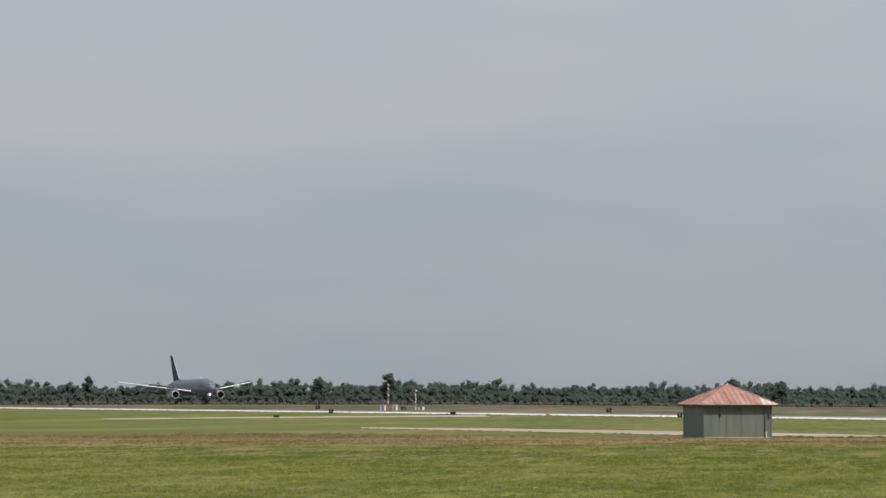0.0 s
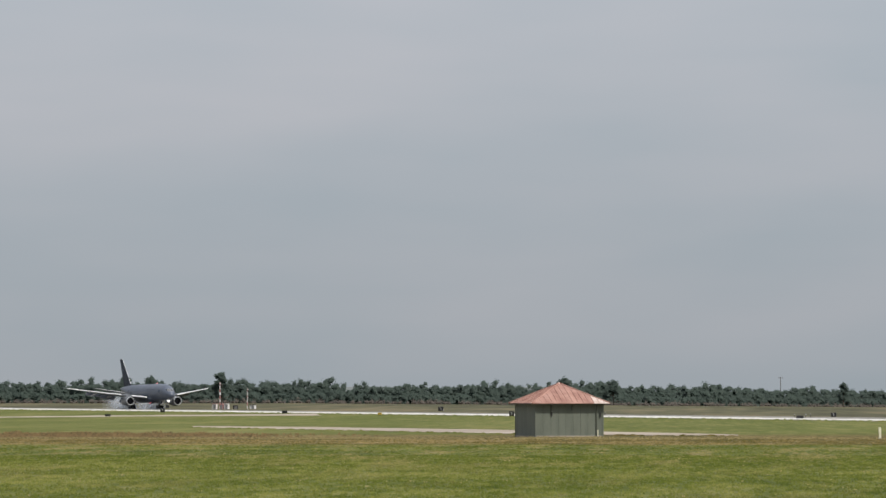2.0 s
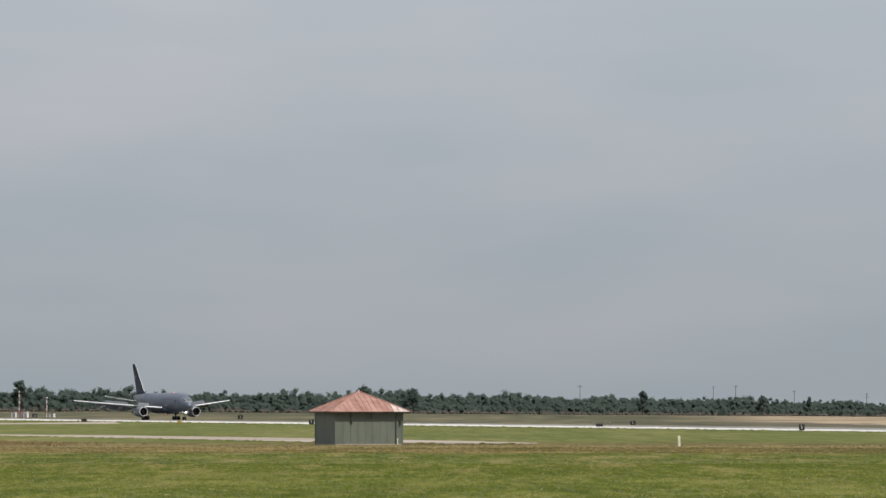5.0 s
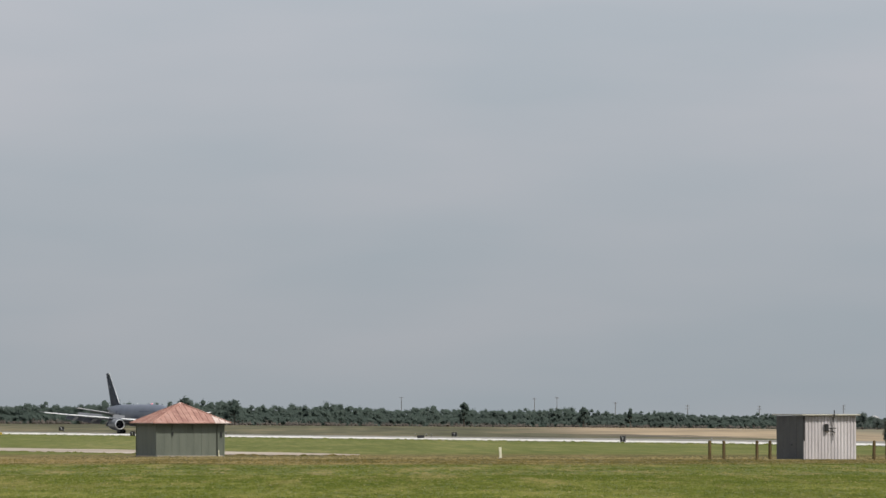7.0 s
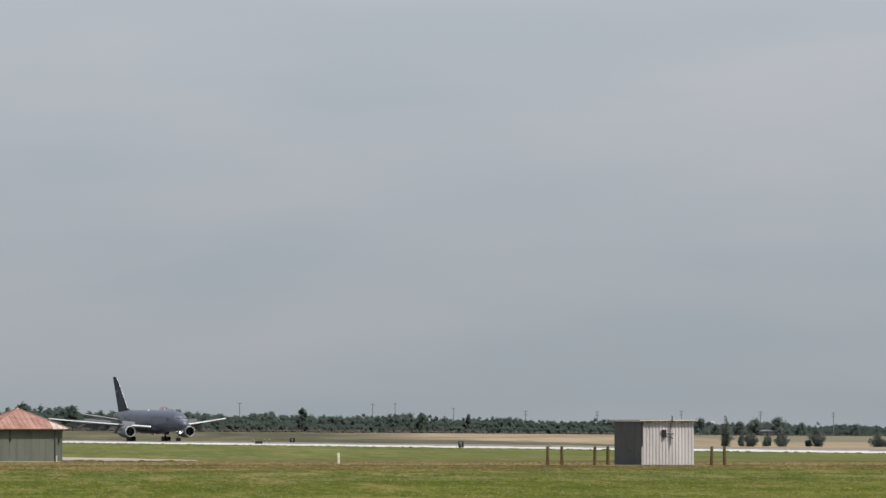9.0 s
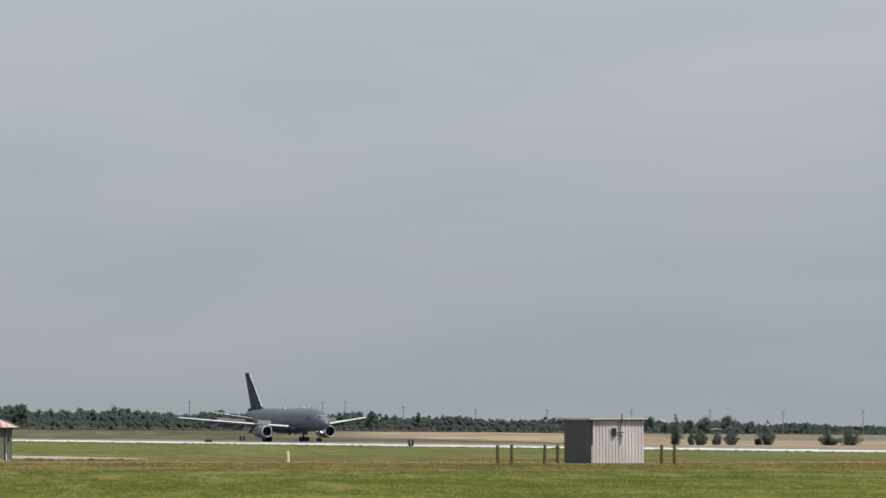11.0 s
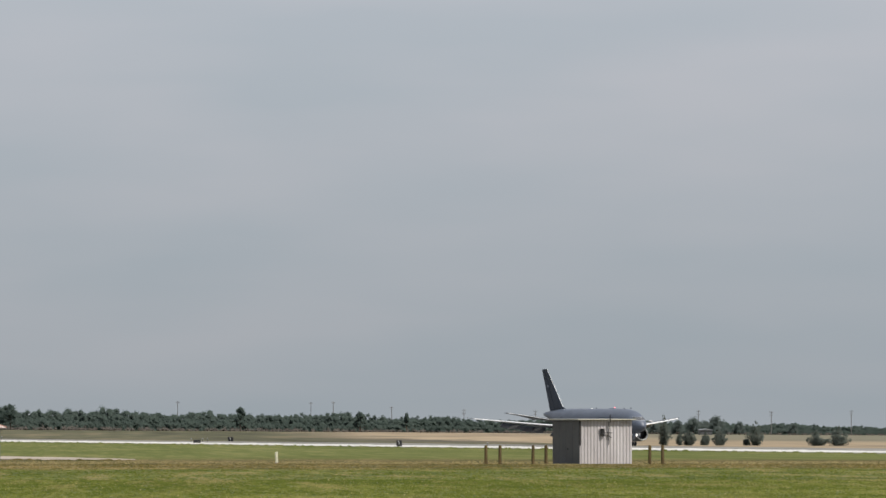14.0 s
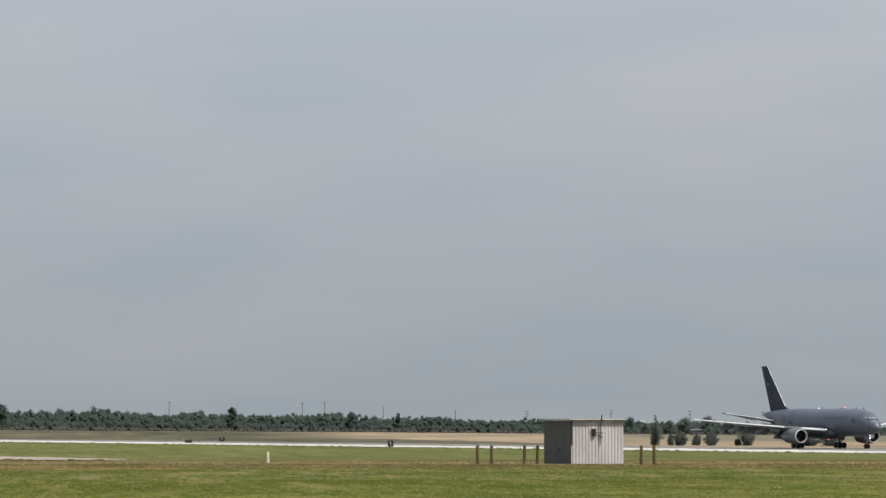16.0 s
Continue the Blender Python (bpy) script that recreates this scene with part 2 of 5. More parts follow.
M_ROOF_BARE = surface("peeled_roof_metal", (0.48, 0.36, 0.31), (0.75, 0.66, 0.62), 1.4, 0.45, metal=0.2)
M_WHITE_SHEET = surface("chalky_white_sheet_metal", (0.42, 0.39, 0.395), (0.58, 0.55, 0.555), 0.6, 0.55, fine=14, stretch=(2, 2, 0.4), per_object=0.04)
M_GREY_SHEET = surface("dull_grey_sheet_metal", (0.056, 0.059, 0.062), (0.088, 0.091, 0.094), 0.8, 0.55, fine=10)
M_CREAM_TRIM = surface("cream_roof_edge", (0.40, 0.39, 0.33), (0.58, 0.56, 0.48), 1.2, 0.5)
M_WOOD = surface("weathered_post_wood", (0.055, 0.036, 0.012), (0.150, 0.105, 0.042), 3.0, 0.85, stretch=(1, 1, 0.2), per_object=0.15)
M_WHITE = surface("white_marker_paint", (0.58, 0.56, 0.42), (0.78, 0.76, 0.58), 4.0, 0.6)
M_BLACK = surface("black_sign_paint", (0.012, 0.012, 0.013), (0.03, 0.03, 0.03), 2.0, 0.5)
M_SIGN_WHITE = surface("sign_white", (0.50, 0.50, 0.48), (0.70, 0.70, 0.68), 4.0, 0.5)
M_YELLOW = surface("yellow_sign_paint", (0.40, 0.28, 0.04), (0.55, 0.40, 0.07), 3.0, 0.5)
M_RED = surface("red_mast_paint", (0.40, 0.19, 0.18), (0.52, 0.28, 0.27), 2.0, 0.5)
M_MAST_WHITE = surface("white_mast_paint", (0.62, 0.60, 0.60), (0.80, 0.78, 0.78), 2.0, 0.5)
M_STEEL = surface("galvanised_steel", (0.25, 0.26, 0.27), (0.42, 0.43, 0.44), 3.0, 0.4, metal=0.7)
M_POLE = surface("grey_utility_pole", (0.11, 0.108, 0.104), (0.17, 0.166, 0.160), 1.0, 0.85)
M_BARK = surface("grey_bark", (0.05, 0.04, 0.03), (0.12, 0.10, 0.08), 3.0, 0.9, bump=0.5)
# woods, bushes, far trees: some blue-grey haze is mixed into the leaf colours
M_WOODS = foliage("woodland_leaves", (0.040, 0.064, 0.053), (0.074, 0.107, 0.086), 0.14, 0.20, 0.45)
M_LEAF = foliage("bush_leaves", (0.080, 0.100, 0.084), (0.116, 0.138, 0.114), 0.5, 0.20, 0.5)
M_PLAIN_LEAF = foliage("hazed_far_leaves", (0.060, 0.082, 0.074), (0.092, 0.118, 0.104), 0.12, 0.15, 0.45)
M_SCRUB = foliage("dry_scrub", (0.074, 0.064, 0.054), (0.120, 0.100, 0.082), 0.2)
M_DEAD = foliage("dead_weed_stems", (0.080, 0.060, 0.020), (0.215, 0.140, 0.060), 0.35, 0.45)
M_DRY_BLADE = foliage("dry_grass_blades", (0.075, 0.064, 0.016), (0.27, 0.22, 0.095), 0.2, 0.65)
# pale blue-grey: the distance haze is painted into the hill's base colour
M_HILL = surface("hazed_hill_tone", (0.115, 0.130, 0.130), (0.150, 0.165, 0.165), 0.01, 0.9)
# aircraft
M_DOOR_GREY = surface("door_outline_grey_paint", (0.068, 0.084, 0.118), (0.097, 0.115, 0.154), 0.4, 0.5, bump=0.03, gloss=0.15)
M_GREY = surface("tanker_grey_paint", (0.076, 0.093, 0.130), (0.108, 0.128, 0.170), 0.25, 0.40, fine=14, bump=0.03, gloss=0.5, coat=0.1)
M_FIN = surface("fin_dark_grey_paint", (0.040, 0.047, 0.063), (0.056, 0.064, 0.083), 0.3, 0.55, fine=12, bump=0.03, gloss=0.1)
M_WING = surface("wing_upper_grey_paint", (0.090, 0.098, 0.114), (0.135, 0.144, 0.160), 0.3, 0.45, fine=12, bump=0.03, gloss=0.25)
M_SLAT = surface("bare_slat_metal", (0.76, 0.77, 0.78), (0.88, 0.89, 0.90), 0.8, 0.38, metal=0.15)
M_NACELLE = surface("nacelle_grey_paint", (0.112, 0.120, 0.135), (0.165, 0.173, 0.188), 0.5, 0.33, fine=10, coat=0.2, bump=0.03)
M_LIP = surface("inlet_lip_metal", (0.66, 0.67, 0.68), (0.82, 0.83, 0.84), 1.0, 0.28, metal=0.6)
M_DARK = surface("inlet_dark", (0.008, 0.008, 0.009), (0.02, 0.02, 0.022), 1.0, 0.6)
M_FAN = surface("fan_titanium", (0.03, 0.03, 0.035), (0.06, 0.06, 0.07), 2.0, 0.35, metal=0.8)
M_TYRE = surface("tyre_rubber", (0.010, 0.010, 0.010), (0.022, 0.021, 0.020), 3.0, 0.85)
M_GEAR = surface("gear_white_paint", (0.13, 0.13, 0.14), (0.22, 0.22, 0.23), 2.0, 0.4)
M_GLASS = surface("cockpit_glass", (0.008, 0.009, 0.010), (0.014, 0.015, 0.017), 1.0, 0.06, bump=0, coat=1.0)
# frame paint lightened to carry the windscreen's sky reflection
M_FRAME = surface("cockpit_frame_with_sky_sheen", (0.30, 0.31, 0.33), (0.44, 0.45, 0.47), 1.0, 0.35)
M_LAMP = glow("landing_light", (1.0, 0.97, 0.90), 3.5)
M_BEACON = glow("red_beacon", (1.0, 0.22, 0.26), 1.5)


# ---- helpers ----
def obj(name, bm, material, smooth=False):
    me = bpy.data.meshes.new(name)
    bmesh.ops.recalc_face_normals(bm, faces=bm.faces[:])
    bm.to_mesh(me)
    bm.free()
    me.materials.append(material)
    if smooth:
        me.shade_smooth()
        me.set_sharp_from_angle(angle=radians(38))
    return me


def part(name, bm, material, parent, label="", smooth=False, m=None):
    ob = new(name, obj(name, bm, material, smooth))
    ob.parent = parent
    if m is not None:
        ob.matrix_basis = m
    if label:
        ob["label"] = label
    return ob


def thing(name, m, label, category, group="", kind=""):
    ob = new(name)
    ob.empty_display_size = 0.2
    ob.matrix_basis = m
    return tagged(ob, label, category, group, kind)


def box(size, centre=(0, 0, 0), bevel=0.0, bm=None, turn=None):
    bm = bm or bmesh.new()
    m = Matrix.Translation(centre) @ (turn or Matrix.Identity(4)) @ Matrix.Diagonal((*size, 1))
    made = bmesh.ops.create_cube(bm, size=1, matrix=m)["verts"]
    if bevel:
        edges = list({e for v in made for e in v.link_edges})
        bmesh.ops.bevel(bm, geom=edges, offset=bevel, segments=1, affect="EDGES")
    return bm


def rod(a, b, ra, rb=None, sides=10, bm=None):
    bm = bm or bmesh.new()
    a, b = Vector(a), Vector(b)
    d = b - a
    m = Matrix.Translation((a + b) / 2) @ d.to_track_quat("Z", "Y").to_matrix().to_4x4()
    bmesh.ops.create_cone(bm, cap_ends=True, segments=sides, radius1=ra, radius2=ra if rb is None else rb, depth=d.length, matrix=m)
    return bm


def loft(rings, bm=None, cap=True, close=True):
    """Skin rings of points, each with the same count."""
    bm = bm or bmesh.new()
    vs = [[bm.verts.new(p) for p in ring] for ring in rings]
    for r0, r1 in zip(vs, vs[1:]):
        k = len(r0)
        for i in range(k if close else k - 1):
            bm.faces.new((r0[i], r0[(i + 1) % k], r1[(i + 1) % k], r1[i]))
    if cap:
        bm.faces.new(vs[0])
        bm.faces.new(vs[-1])
    return bm


def raw_mesh(name, verts, faces, material):
    me = bpy.data.meshes.new(name)
    me.from_pydata(verts, [], faces)
    me.materials.append(material)
    return me


# ---- the land ----
ALONG, ACROSS, MID = Vector((0.381, -0.9245, 0)), Vector((0.9245, 0.381, 0)), Vector((-24.0, 1605.0, 0))


def soft_min(a, b, k):
    h = max(0.0, min(1.0, 0.5 + 0.5 * (b - a) / k))
    return b * (1 - h) + a * h - k * h * (1 - h)


def ground(x, y):
    """The height of the land: a gentle fall from the camera to the level runway, and a fall away behind it."""
    m = 0.9245 * x + 0.381 * y - 589
    if m < -78:
        a = -soft_min(-(5.6 - 0.0043 * max(y, -400.0)), 0.0, 0.8)
        return max(0.0, soft_min(a, 0.0135 * (-m - 78), 0.5))
    return -0.0075 * min(max(0.0, m - 280), 1500.0)


def on(x, y, rz=0.0, up=0.0):
    return pose(x, y, ground(x, y) + up, 0, 0, rz)


def build_ground():
    s_vals = [-3600, -2600, -2000] + list(range(-1700, 2000, 25)) + [2200, 2600, 3400]
    m_vals = [-3000, -2000, -1400, -1000] + list(range(-800, -120, 20)) + list(range(-120, -78, 5)) + [-78, 0, 35, 100, 200, 260, 280, 300, 400, 600, 900, 1300, 1780, 2400, 3600]
    verts, faces = [], []
    for m in m_vals:
        for s in s_vals:
            p = MID + ALONG * s + ACROSS * m
            verts.append((p.x, p.y, ground(p.x, p.y)))
    w = len(s_vals)
    for i in range(len(m_vals) - 1):
        for j in range(w - 1):
            a = i * w + j
            faces.append((a, a + 1, a + w + 1, a + w))
    g = new("ground", raw_mesh("ground", verts, faces, M_GRASS))
    g.data.shade_smooth()
    tagged(g, "mown yellow-green airfield grass with brown strips, falling gently to the runway", "grass field", kind="structure")


def ribbon(name, left, right, steps, up, material, label, category, heave=0.0):
    """A slab laid on the land between two edges, each a list of (x, y); heave: how far its surface rises and falls."""
    def along_line(line, t):
        q = t * (len(line) - 1)
        i = min(int(q), len(line) - 2)
        f = q - i
        return [line[i][c] * (1 - f) + line[i + 1][c] * f for c in (0, 1)]
    bm = bmesh.new()
    rows = []
    for k in range(steps + 1):
        a, b = along_line(left, k / steps), along_line(right, k / steps)
        # long slabs get wandering edges, a heat shimmer built into the shape
        push = [2.2 * noise.noise(Vector((k * 0.45, side * 31.0, up * 50))) + 1.2 * noise.noise(Vector((k * 1.3, side * 17.0, 3.0))) for side in (1, 2)] if steps > 30 else (0.0, 0.0)
        span = max(0.1, math.hypot(a[0] - b[0], a[1] - b[1]))
        a, b = ([p[i] + (q[i] - p[i]) / span * s for i in (0, 1)] for p, q, s in ((a, b, push[0]), (b, a, push[1])))
        row = []
        for c in range(5):
            x, y = (a[i] * (1 - c / 4) + b[i] * c / 4 for i in (0, 1))
            row.append(bm.verts.new((x, y, ground(x, y) + up + heave * noise.noise(Vector((k * 0.42, c * 0.7, up * 90))))))
        rows.append(row)
    for r0, r1 in zip(rows, rows[1:]):
        for c in range(4):
            bm.faces.new((r0[c], r0[c + 1], r1[c + 1], r1[c]))
    bm.normal_update()
    ext = bmesh.ops.extrude_face_region(bm, geom=bm.faces[:])
    bmesh.ops.translate(bm, verts=[v for v in ext["geom"] if isinstance(v, bmesh.types.BMVert)], vec=(0, 0, -0.3))
    return tagged(new(name, obj(name, bm, material)), label, category, kind="structure")


def edge_of_runway(m, s0, s1):
    """An edge of the runway; its near pavement swings a little towards the camera at the far end of the run."""
    pts = []
    for i in range(30):
        s = s0 + (s1 - s0) * i / 29
        p = MID + ALONG * s + ACROSS * (m - (max(0.0, s + 60) * 0.026 if m < 0 else 0.0))
        pts.append((p.x, p.y))
    return pts


build_ground()
ribbon("runway", edge_of_runway(-42, -1500, 1400), edge_of_runway(-18, -1500, 1400), 1300, 0.10, M_RUNWAY,
       "pale sunlit concrete runway crossing the airfield", "runway", 0.09)
ribbon("runway_shoulder", edge_of_runway(-46, -1500, 1400), edge_of_runway(-40, -1500, 1400), 40, 0.03, M_SHOULDER,
       "dark weathered asphalt shoulder along the runway", "runway shoulder")
ribbon("runway_far_lane", edge_of_runway(-21, -1500, 1400), edge_of_runway(8, -1500, 1400), 40, 0.05, M_SHOULDER,
       "dark weathered asphalt lane along the far side of the runway", "runway")
ribbon("access_road", [(-62.6, 798), (-44.5, 748), (-17.6, 622), (-1, 528), (4.6, 484)], [(-57.6, 735), (-38.2, 640), (-14.6, 512), (-1, 469), (4.3, 473)], 40, 0.05, M_TAXI,
       "sun-bleached old concrete road in the grass", "road", 0.03)
ribbon("taxiway", [(-175, 1452), (-141, 1549), (-97, 1650)], [(-169, 1418), (-136, 1500), (-90, 1560)], 24, 0.05, M_TAXI,
       "pale concrete taxiway joining the runway", "taxiway", 0.08)


# ---- the landing tanker: x forward from the nose, y to its left, z up from the ground ----
HULL = [(-1.3, 4.05, 0.05, 0.05), (-1.5, 4.07, 0.48, 0.46), (-2.1, 4.17, 1.02, 1.02), (-3.0, 4.37, 1.50, 1.50), (-4.2, 4.62, 1.95, 1.98), (-5.6, 4.80, 2.27, 2.36),
        (-7.8, 4.93, 2.46, 2.58), (-10.5, 4.98, 2.51, 2.66), (-13.5, 5.0, 2.51, 2.68), (-31.0, 5.0, 2.51, 2.68), (-34.0, 5.16, 2.42, 2.53), (-37.2, 5.48, 2.06, 2.14), (-40.4, 5.88, 1.50, 1.62),
        (-43.4, 6.20, 0.96, 1.06), (-46.0, 6.42, 0.50, 0.56), (-47.2, 6.5, 0.20, 0.24)]


def hull_at(x, turn, out=0.0):
    """A point on the hull x metres along it, turn degrees from its crown towards the left side."""
    for (x0, *a), (x1, *b) in zip(HULL, HULL[1:]):
        if x0 >= x >= x1:
            f = (x0 - x) / (x0 - x1)
            z, ry, rz = (p * (1 - f) + q * f for p, q in zip(a, b))
            break
    c = radians(turn)
    return Vector((x, (ry + out) * math.sin(c), z + (rz + out) * math.cos(c)))


def hull_patch(x0, x1, t0, t1, out=0.025, nx=3, nt=3):
    bm = bmesh.new()
    grid = [[bm.verts.new(hull_at(x0 + (x1 - x0) * i / nx, t0 + (t1 - t0) * j / nt, out)) for j in range(nt + 1)] for i in range(nx + 1)]
    for i in range(nx):
        for j in range(nt):
            bm.faces.new((grid[i][j], grid[i + 1][j], grid[i + 1][j + 1], grid[i][j + 1]))
    bm.normal_update()
    ext = bmesh.ops.extrude_face_region(bm, geom=bm.faces[:])
    for v in ext["geom"]:
        if isinstance(v, bmesh.types.BMVert):
            v.co -= Vector((0, v.co.y, v.co.z - 5.0)).normalized() * 0.06
    return bm


def pane_patch(t0, t1, z0, z1, out, nt):
    """A patch of the nose between two heights, for the windscreen."""
    def x_at(turn, z):
        lo, hi = -1.3, -8.0
        for _ in range(30):
            mid = (lo + hi) / 2
            lo, hi = (mid, hi) if hull_at(mid, turn).z < z else (lo, mid)
        return lo
    bm = bmesh.new()
    grid = [[bm.verts.new(hull_at(x_at(t0 + (t1 - t0) * j / nt, z0 + (z1 - z0) * i / 3), t0 + (t1 - t0) * j / nt, out)) for j in range(nt + 1)] for i in range(4)]
    for i in range(3):
        for j in range(nt):
            bm.faces.new((grid[i][j], grid[i + 1][j], grid[i + 1][j + 1], grid[i][j + 1]))
    bm.normal_update()
    ext = bmesh.ops.extrude_face_region(bm, geom=bm.faces[:])
    for v in ext["geom"]:
        if isinstance(v, bmesh.types.BMVert):
            v.co -= Vector((0.4, v.co.y, v.co.z - 5.0)).normalized() * 0.06
    return bm


def foil_ring(le, chord, thick, axis, side=1.0, drop=0.0, n=9):
    """A closed wing section: le is its leading edge, the chord runs to -x; thickness along z (wings) or y (fin)."""
    ring = []
    for sgn in (1, -1):
        for i in range(n):
            u = (1 - math.cos(math.pi * (i if sgn > 0 else n - i) / n)) / 2
            h = 5 * thick * (0.2969 * math.sqrt(u) - 0.126 * u - 0.3516 * u * u + 0.2843 * u ** 3 - 0.1036 * u ** 4) * chord * sgn
            p = Vector(le) + Vector((-chord * u, 0, 0))
            p += Vector((0, 0, h - drop * u * chord)) if axis == "z" else Vector((0, h, 0))
            ring.append(p)
    return ring


def wing_station(y):
    """Leading edge x, z, chord and thickness of the wing y metres from the middle."""
    le_x = -16.4 - max(0.0, y - 2.0) * 0.722
    te_x = -27.6 - max(0.0, y - 2.0) * 0.10 if y < 8.2 else -28.22 - (y - 8.2) * 0.395
    return le_x, 3.25 + max(0.0, y - 2.0) * 0.095 + 0.0006 * y * y, le_x - te_x, 0.13 - 0.0019 * y


def ring_x(x, cy, cz, r, n=24, squash=1.0):
    return [Vector((x, cy + r * math.sin(2 * math.pi * i / n), cz + r * squash * math.cos(2 * math.pi * i / n))) for i in range(n)]


def wheel_part(parent, x, y, z, r, w):
    bm = loft([[Vector((q * math.cos(a), yy, q * math.sin(a))) for a in [2 * math.pi * i / 18 for i in range(18)]]
               for yy, q in ((-w / 2, r * 0.6), (-w / 2, r * 0.88), (-w / 4, r), (w / 4, r), (w / 2, r * 0.88), (w / 2, r * 0.6))])
    tyre = part("wheel", bm, M_TYRE, parent, smooth=True, m=pose(x, y, z))
    part("rim", loft([[Vector((q * math.cos(a), yy, q * math.sin(a))) for a in [2 * math.pi * i / 14 for i in range(14)]]
                      for yy, q in ((-w / 2 - 0.02, r * 0.25), (-w / 2 - 0.02, r * 0.56), (w / 2 + 0.02, r * 0.56), (w / 2 + 0.02, r * 0.25))]), M_FAN, tyre)


WINGS = []


def build_tanker():
    jet = thing("tanker_aircraft", pose(0, 0, 0), "dark grey twin-engine military tanker jet landing with its wheels down", "aircraft")
    n = 32
    rings = []
    for x, z, ry, rz in HULL:
        rings.append([Vector((x, ry * math.sin(2 * math.pi * i / n), z + rz * math.cos(2 * math.pi * i / n))) for i in range(n)])
    part("fuselage", loft(rings), M_GREY, jet, smooth=True)
    # belly fairing between the wings
    bel = [[Vector((x, w * math.sin(a), 3.1 + h * math.cos(a))) for a in [2 * math.pi * i / 20 for i in range(20)]]
           for x, w, h in ((-14.2, 0.3, 0.3), (-16.0, 2.0, 0.95), (-19.0, 2.75, 1.25), (-27.0, 2.75, 1.3), (-30.0, 1.9, 0.9), (-32.0, 0.3, 0.3))]
    part("belly_fairing", loft(bel), M_GREY, jet, smooth=True)
    # cockpit: the surround's light colour stands in for sky reflected in the panes
    part("cockpit_frame", pane_patch(-47, 47, 5.24, 5.96, 0.012, 16), M_FRAME, jet, "windscreen surround, coloured light for the sky reflected in the panes", True)
    for t0, t1 in ((3.0, 14), (19.5, 30), (34.5, 46)):
        for sg in (1, -1):
            part("cockpit_window", pane_patch(sg * t0, sg * t1, 5.32, 5.88, 0.04, 4), M_GLASS, jet, "dark cockpit pane", True)
    part("nose_cone_seam", hull_patch(-2.62, -2.66, -179, 180, 0.012, 1, 32), M_FIN, jet)
    for x, t, lx, lt in ((-6.4, 70, 1.1, 20), (-6.4, -70, 1.1, 20), (-34.0, 72, 1.1, 20), (-34.0, -72, 1.1, 20)):
        part("cabin_door", hull_patch(x, x - lx, t, t + (lt if t > 0 else -lt), 0.012), M_DOOR_GREY, jet)
    # white star mark and stencil bars on the side
    for sg in (1, -1):
        part("side_mark", hull_patch(-31.0, -32.4, sg * 84, sg * 98, 0.014), M_DOOR_GREY, jet)
        part("stencil_bar", hull_patch(-10.5, -17.5, sg * 70, sg * 73, 0.014), M_DOOR_GREY, jet, "dark unreadable lettering bar")
    # antennas, domes and beacons on the crown
    part("crown_dome", loft([[Vector((x, w * math.sin(a), 7.60 + h * math.cos(a))) for a in [2 * math.pi * i / 14 for i in range(14)]]
                             for x, w, h in ((-13.2, 0.05, 0.05), (-13.8, 0.4, 0.17), (-16.2, 0.45, 0.2), (-17.4, 0.05, 0.05))]), M_GREY, jet, smooth=True)
    for x in (-6.8, -9.8, -22.5):
        part("blade_antenna", loft([foil_ring((x - 0.2 * j, 0, 7.58 + 0.30 * j), 0.45 - 0.2 * j, 0.12, "y", n=5) for j in (0, 1)]), M_FIN, jet)
    part("beacon", loft([ring_x(0, 0, 0, 0.15, 12), ring_x(0.12, 0, 0, 0.13, 12), ring_x(0.20, 0, 0, 0.05, 12)]), M_BEACON, jet, "small red beacon lens", m=pose(-14.4, 0, 7.76, 0, -90, 0))
    part("beacon", loft([ring_x(0, 0, 0, 0.15, 12), ring_x(0.12, 0, 0, 0.13, 12), ring_x(0.20, 0, 0, 0.05, 12)]), M_BEACON, jet, "small red beacon lens", m=pose(-21.0, 0, 1.84, 0, 90, 0))
    part("crown_light", loft([ring_x(0, 0, 0, 0.07, 10), ring_x(0.09, 0, 0, 0.04, 10)]), M_LAMP, jet, "white crown light", m=pose(-24.8, 0, 7.66, 0, -90, 0))
    # fin with rudder and bright leading edge
    fin_st = [(-35.7, 7.2, 8.2, 0.10), (-38.4, 8.1, 6.4, 0.10), (-45.85, 16.0, 2.45, 0.09)]
    part("fin", loft([foil_ring((x, 0, z), c * 0.70, t, "y") for x, z, c, t in fin_st]), M_FIN, jet, "dark grey tail fin", True)
    part("rudder", loft([[Vector((x - c * q, sd * w, z)) for q, w, sd in ((0.60, 0.11, 1), (1.0, 0.03, 1), (1.0, 0.03, -1), (0.60, 0.11, -1))]
                         for x, z, c in ((-37.4, 6.9, 6.9), (-45.75, 15.93, 2.45))]), M_FIN, jet)
    part("fin_leading_edge", loft([foil_ring((x + 0.08, 0, z), 0.03 * c + 0.12, 0.42, "y", n=5) for x, z, c, t in fin_st[1:]]), M_SLAT, jet, "bare metal leading edge", True)
    part("fin_mark", box((0.8, 0.42, 0.5), (-45.1, 0, 12.4)), M_GREY, jet)
    part("tail_boom", rod((-34.5, 0, 3.0), (-44.6, 0, 5.1), 0.26, 0.16), M_FIN, jet, "dark refuelling boom under the tail", True)
    for sg in (1, -1):
        part("boom_fin", loft([foil_ring((-41.8 - 0.5 * j, sg * (0.2 + 1.3 * j), 4.5 + 0.7 * j), 0.9 - 0.2 * j, 0.1, "z", n=5) for j in (0, 1)]), M_FIN, jet)
        # tailplane
        part("tailplane", loft([foil_ring((x, sg * y, z), c, 0.10, "z") for x, y, z, c in ((-39.6, 0.9, 5.20, 5.6), (-45.7, 9.35, 6.75, 1.9))]), M_WING, jet, smooth=True)
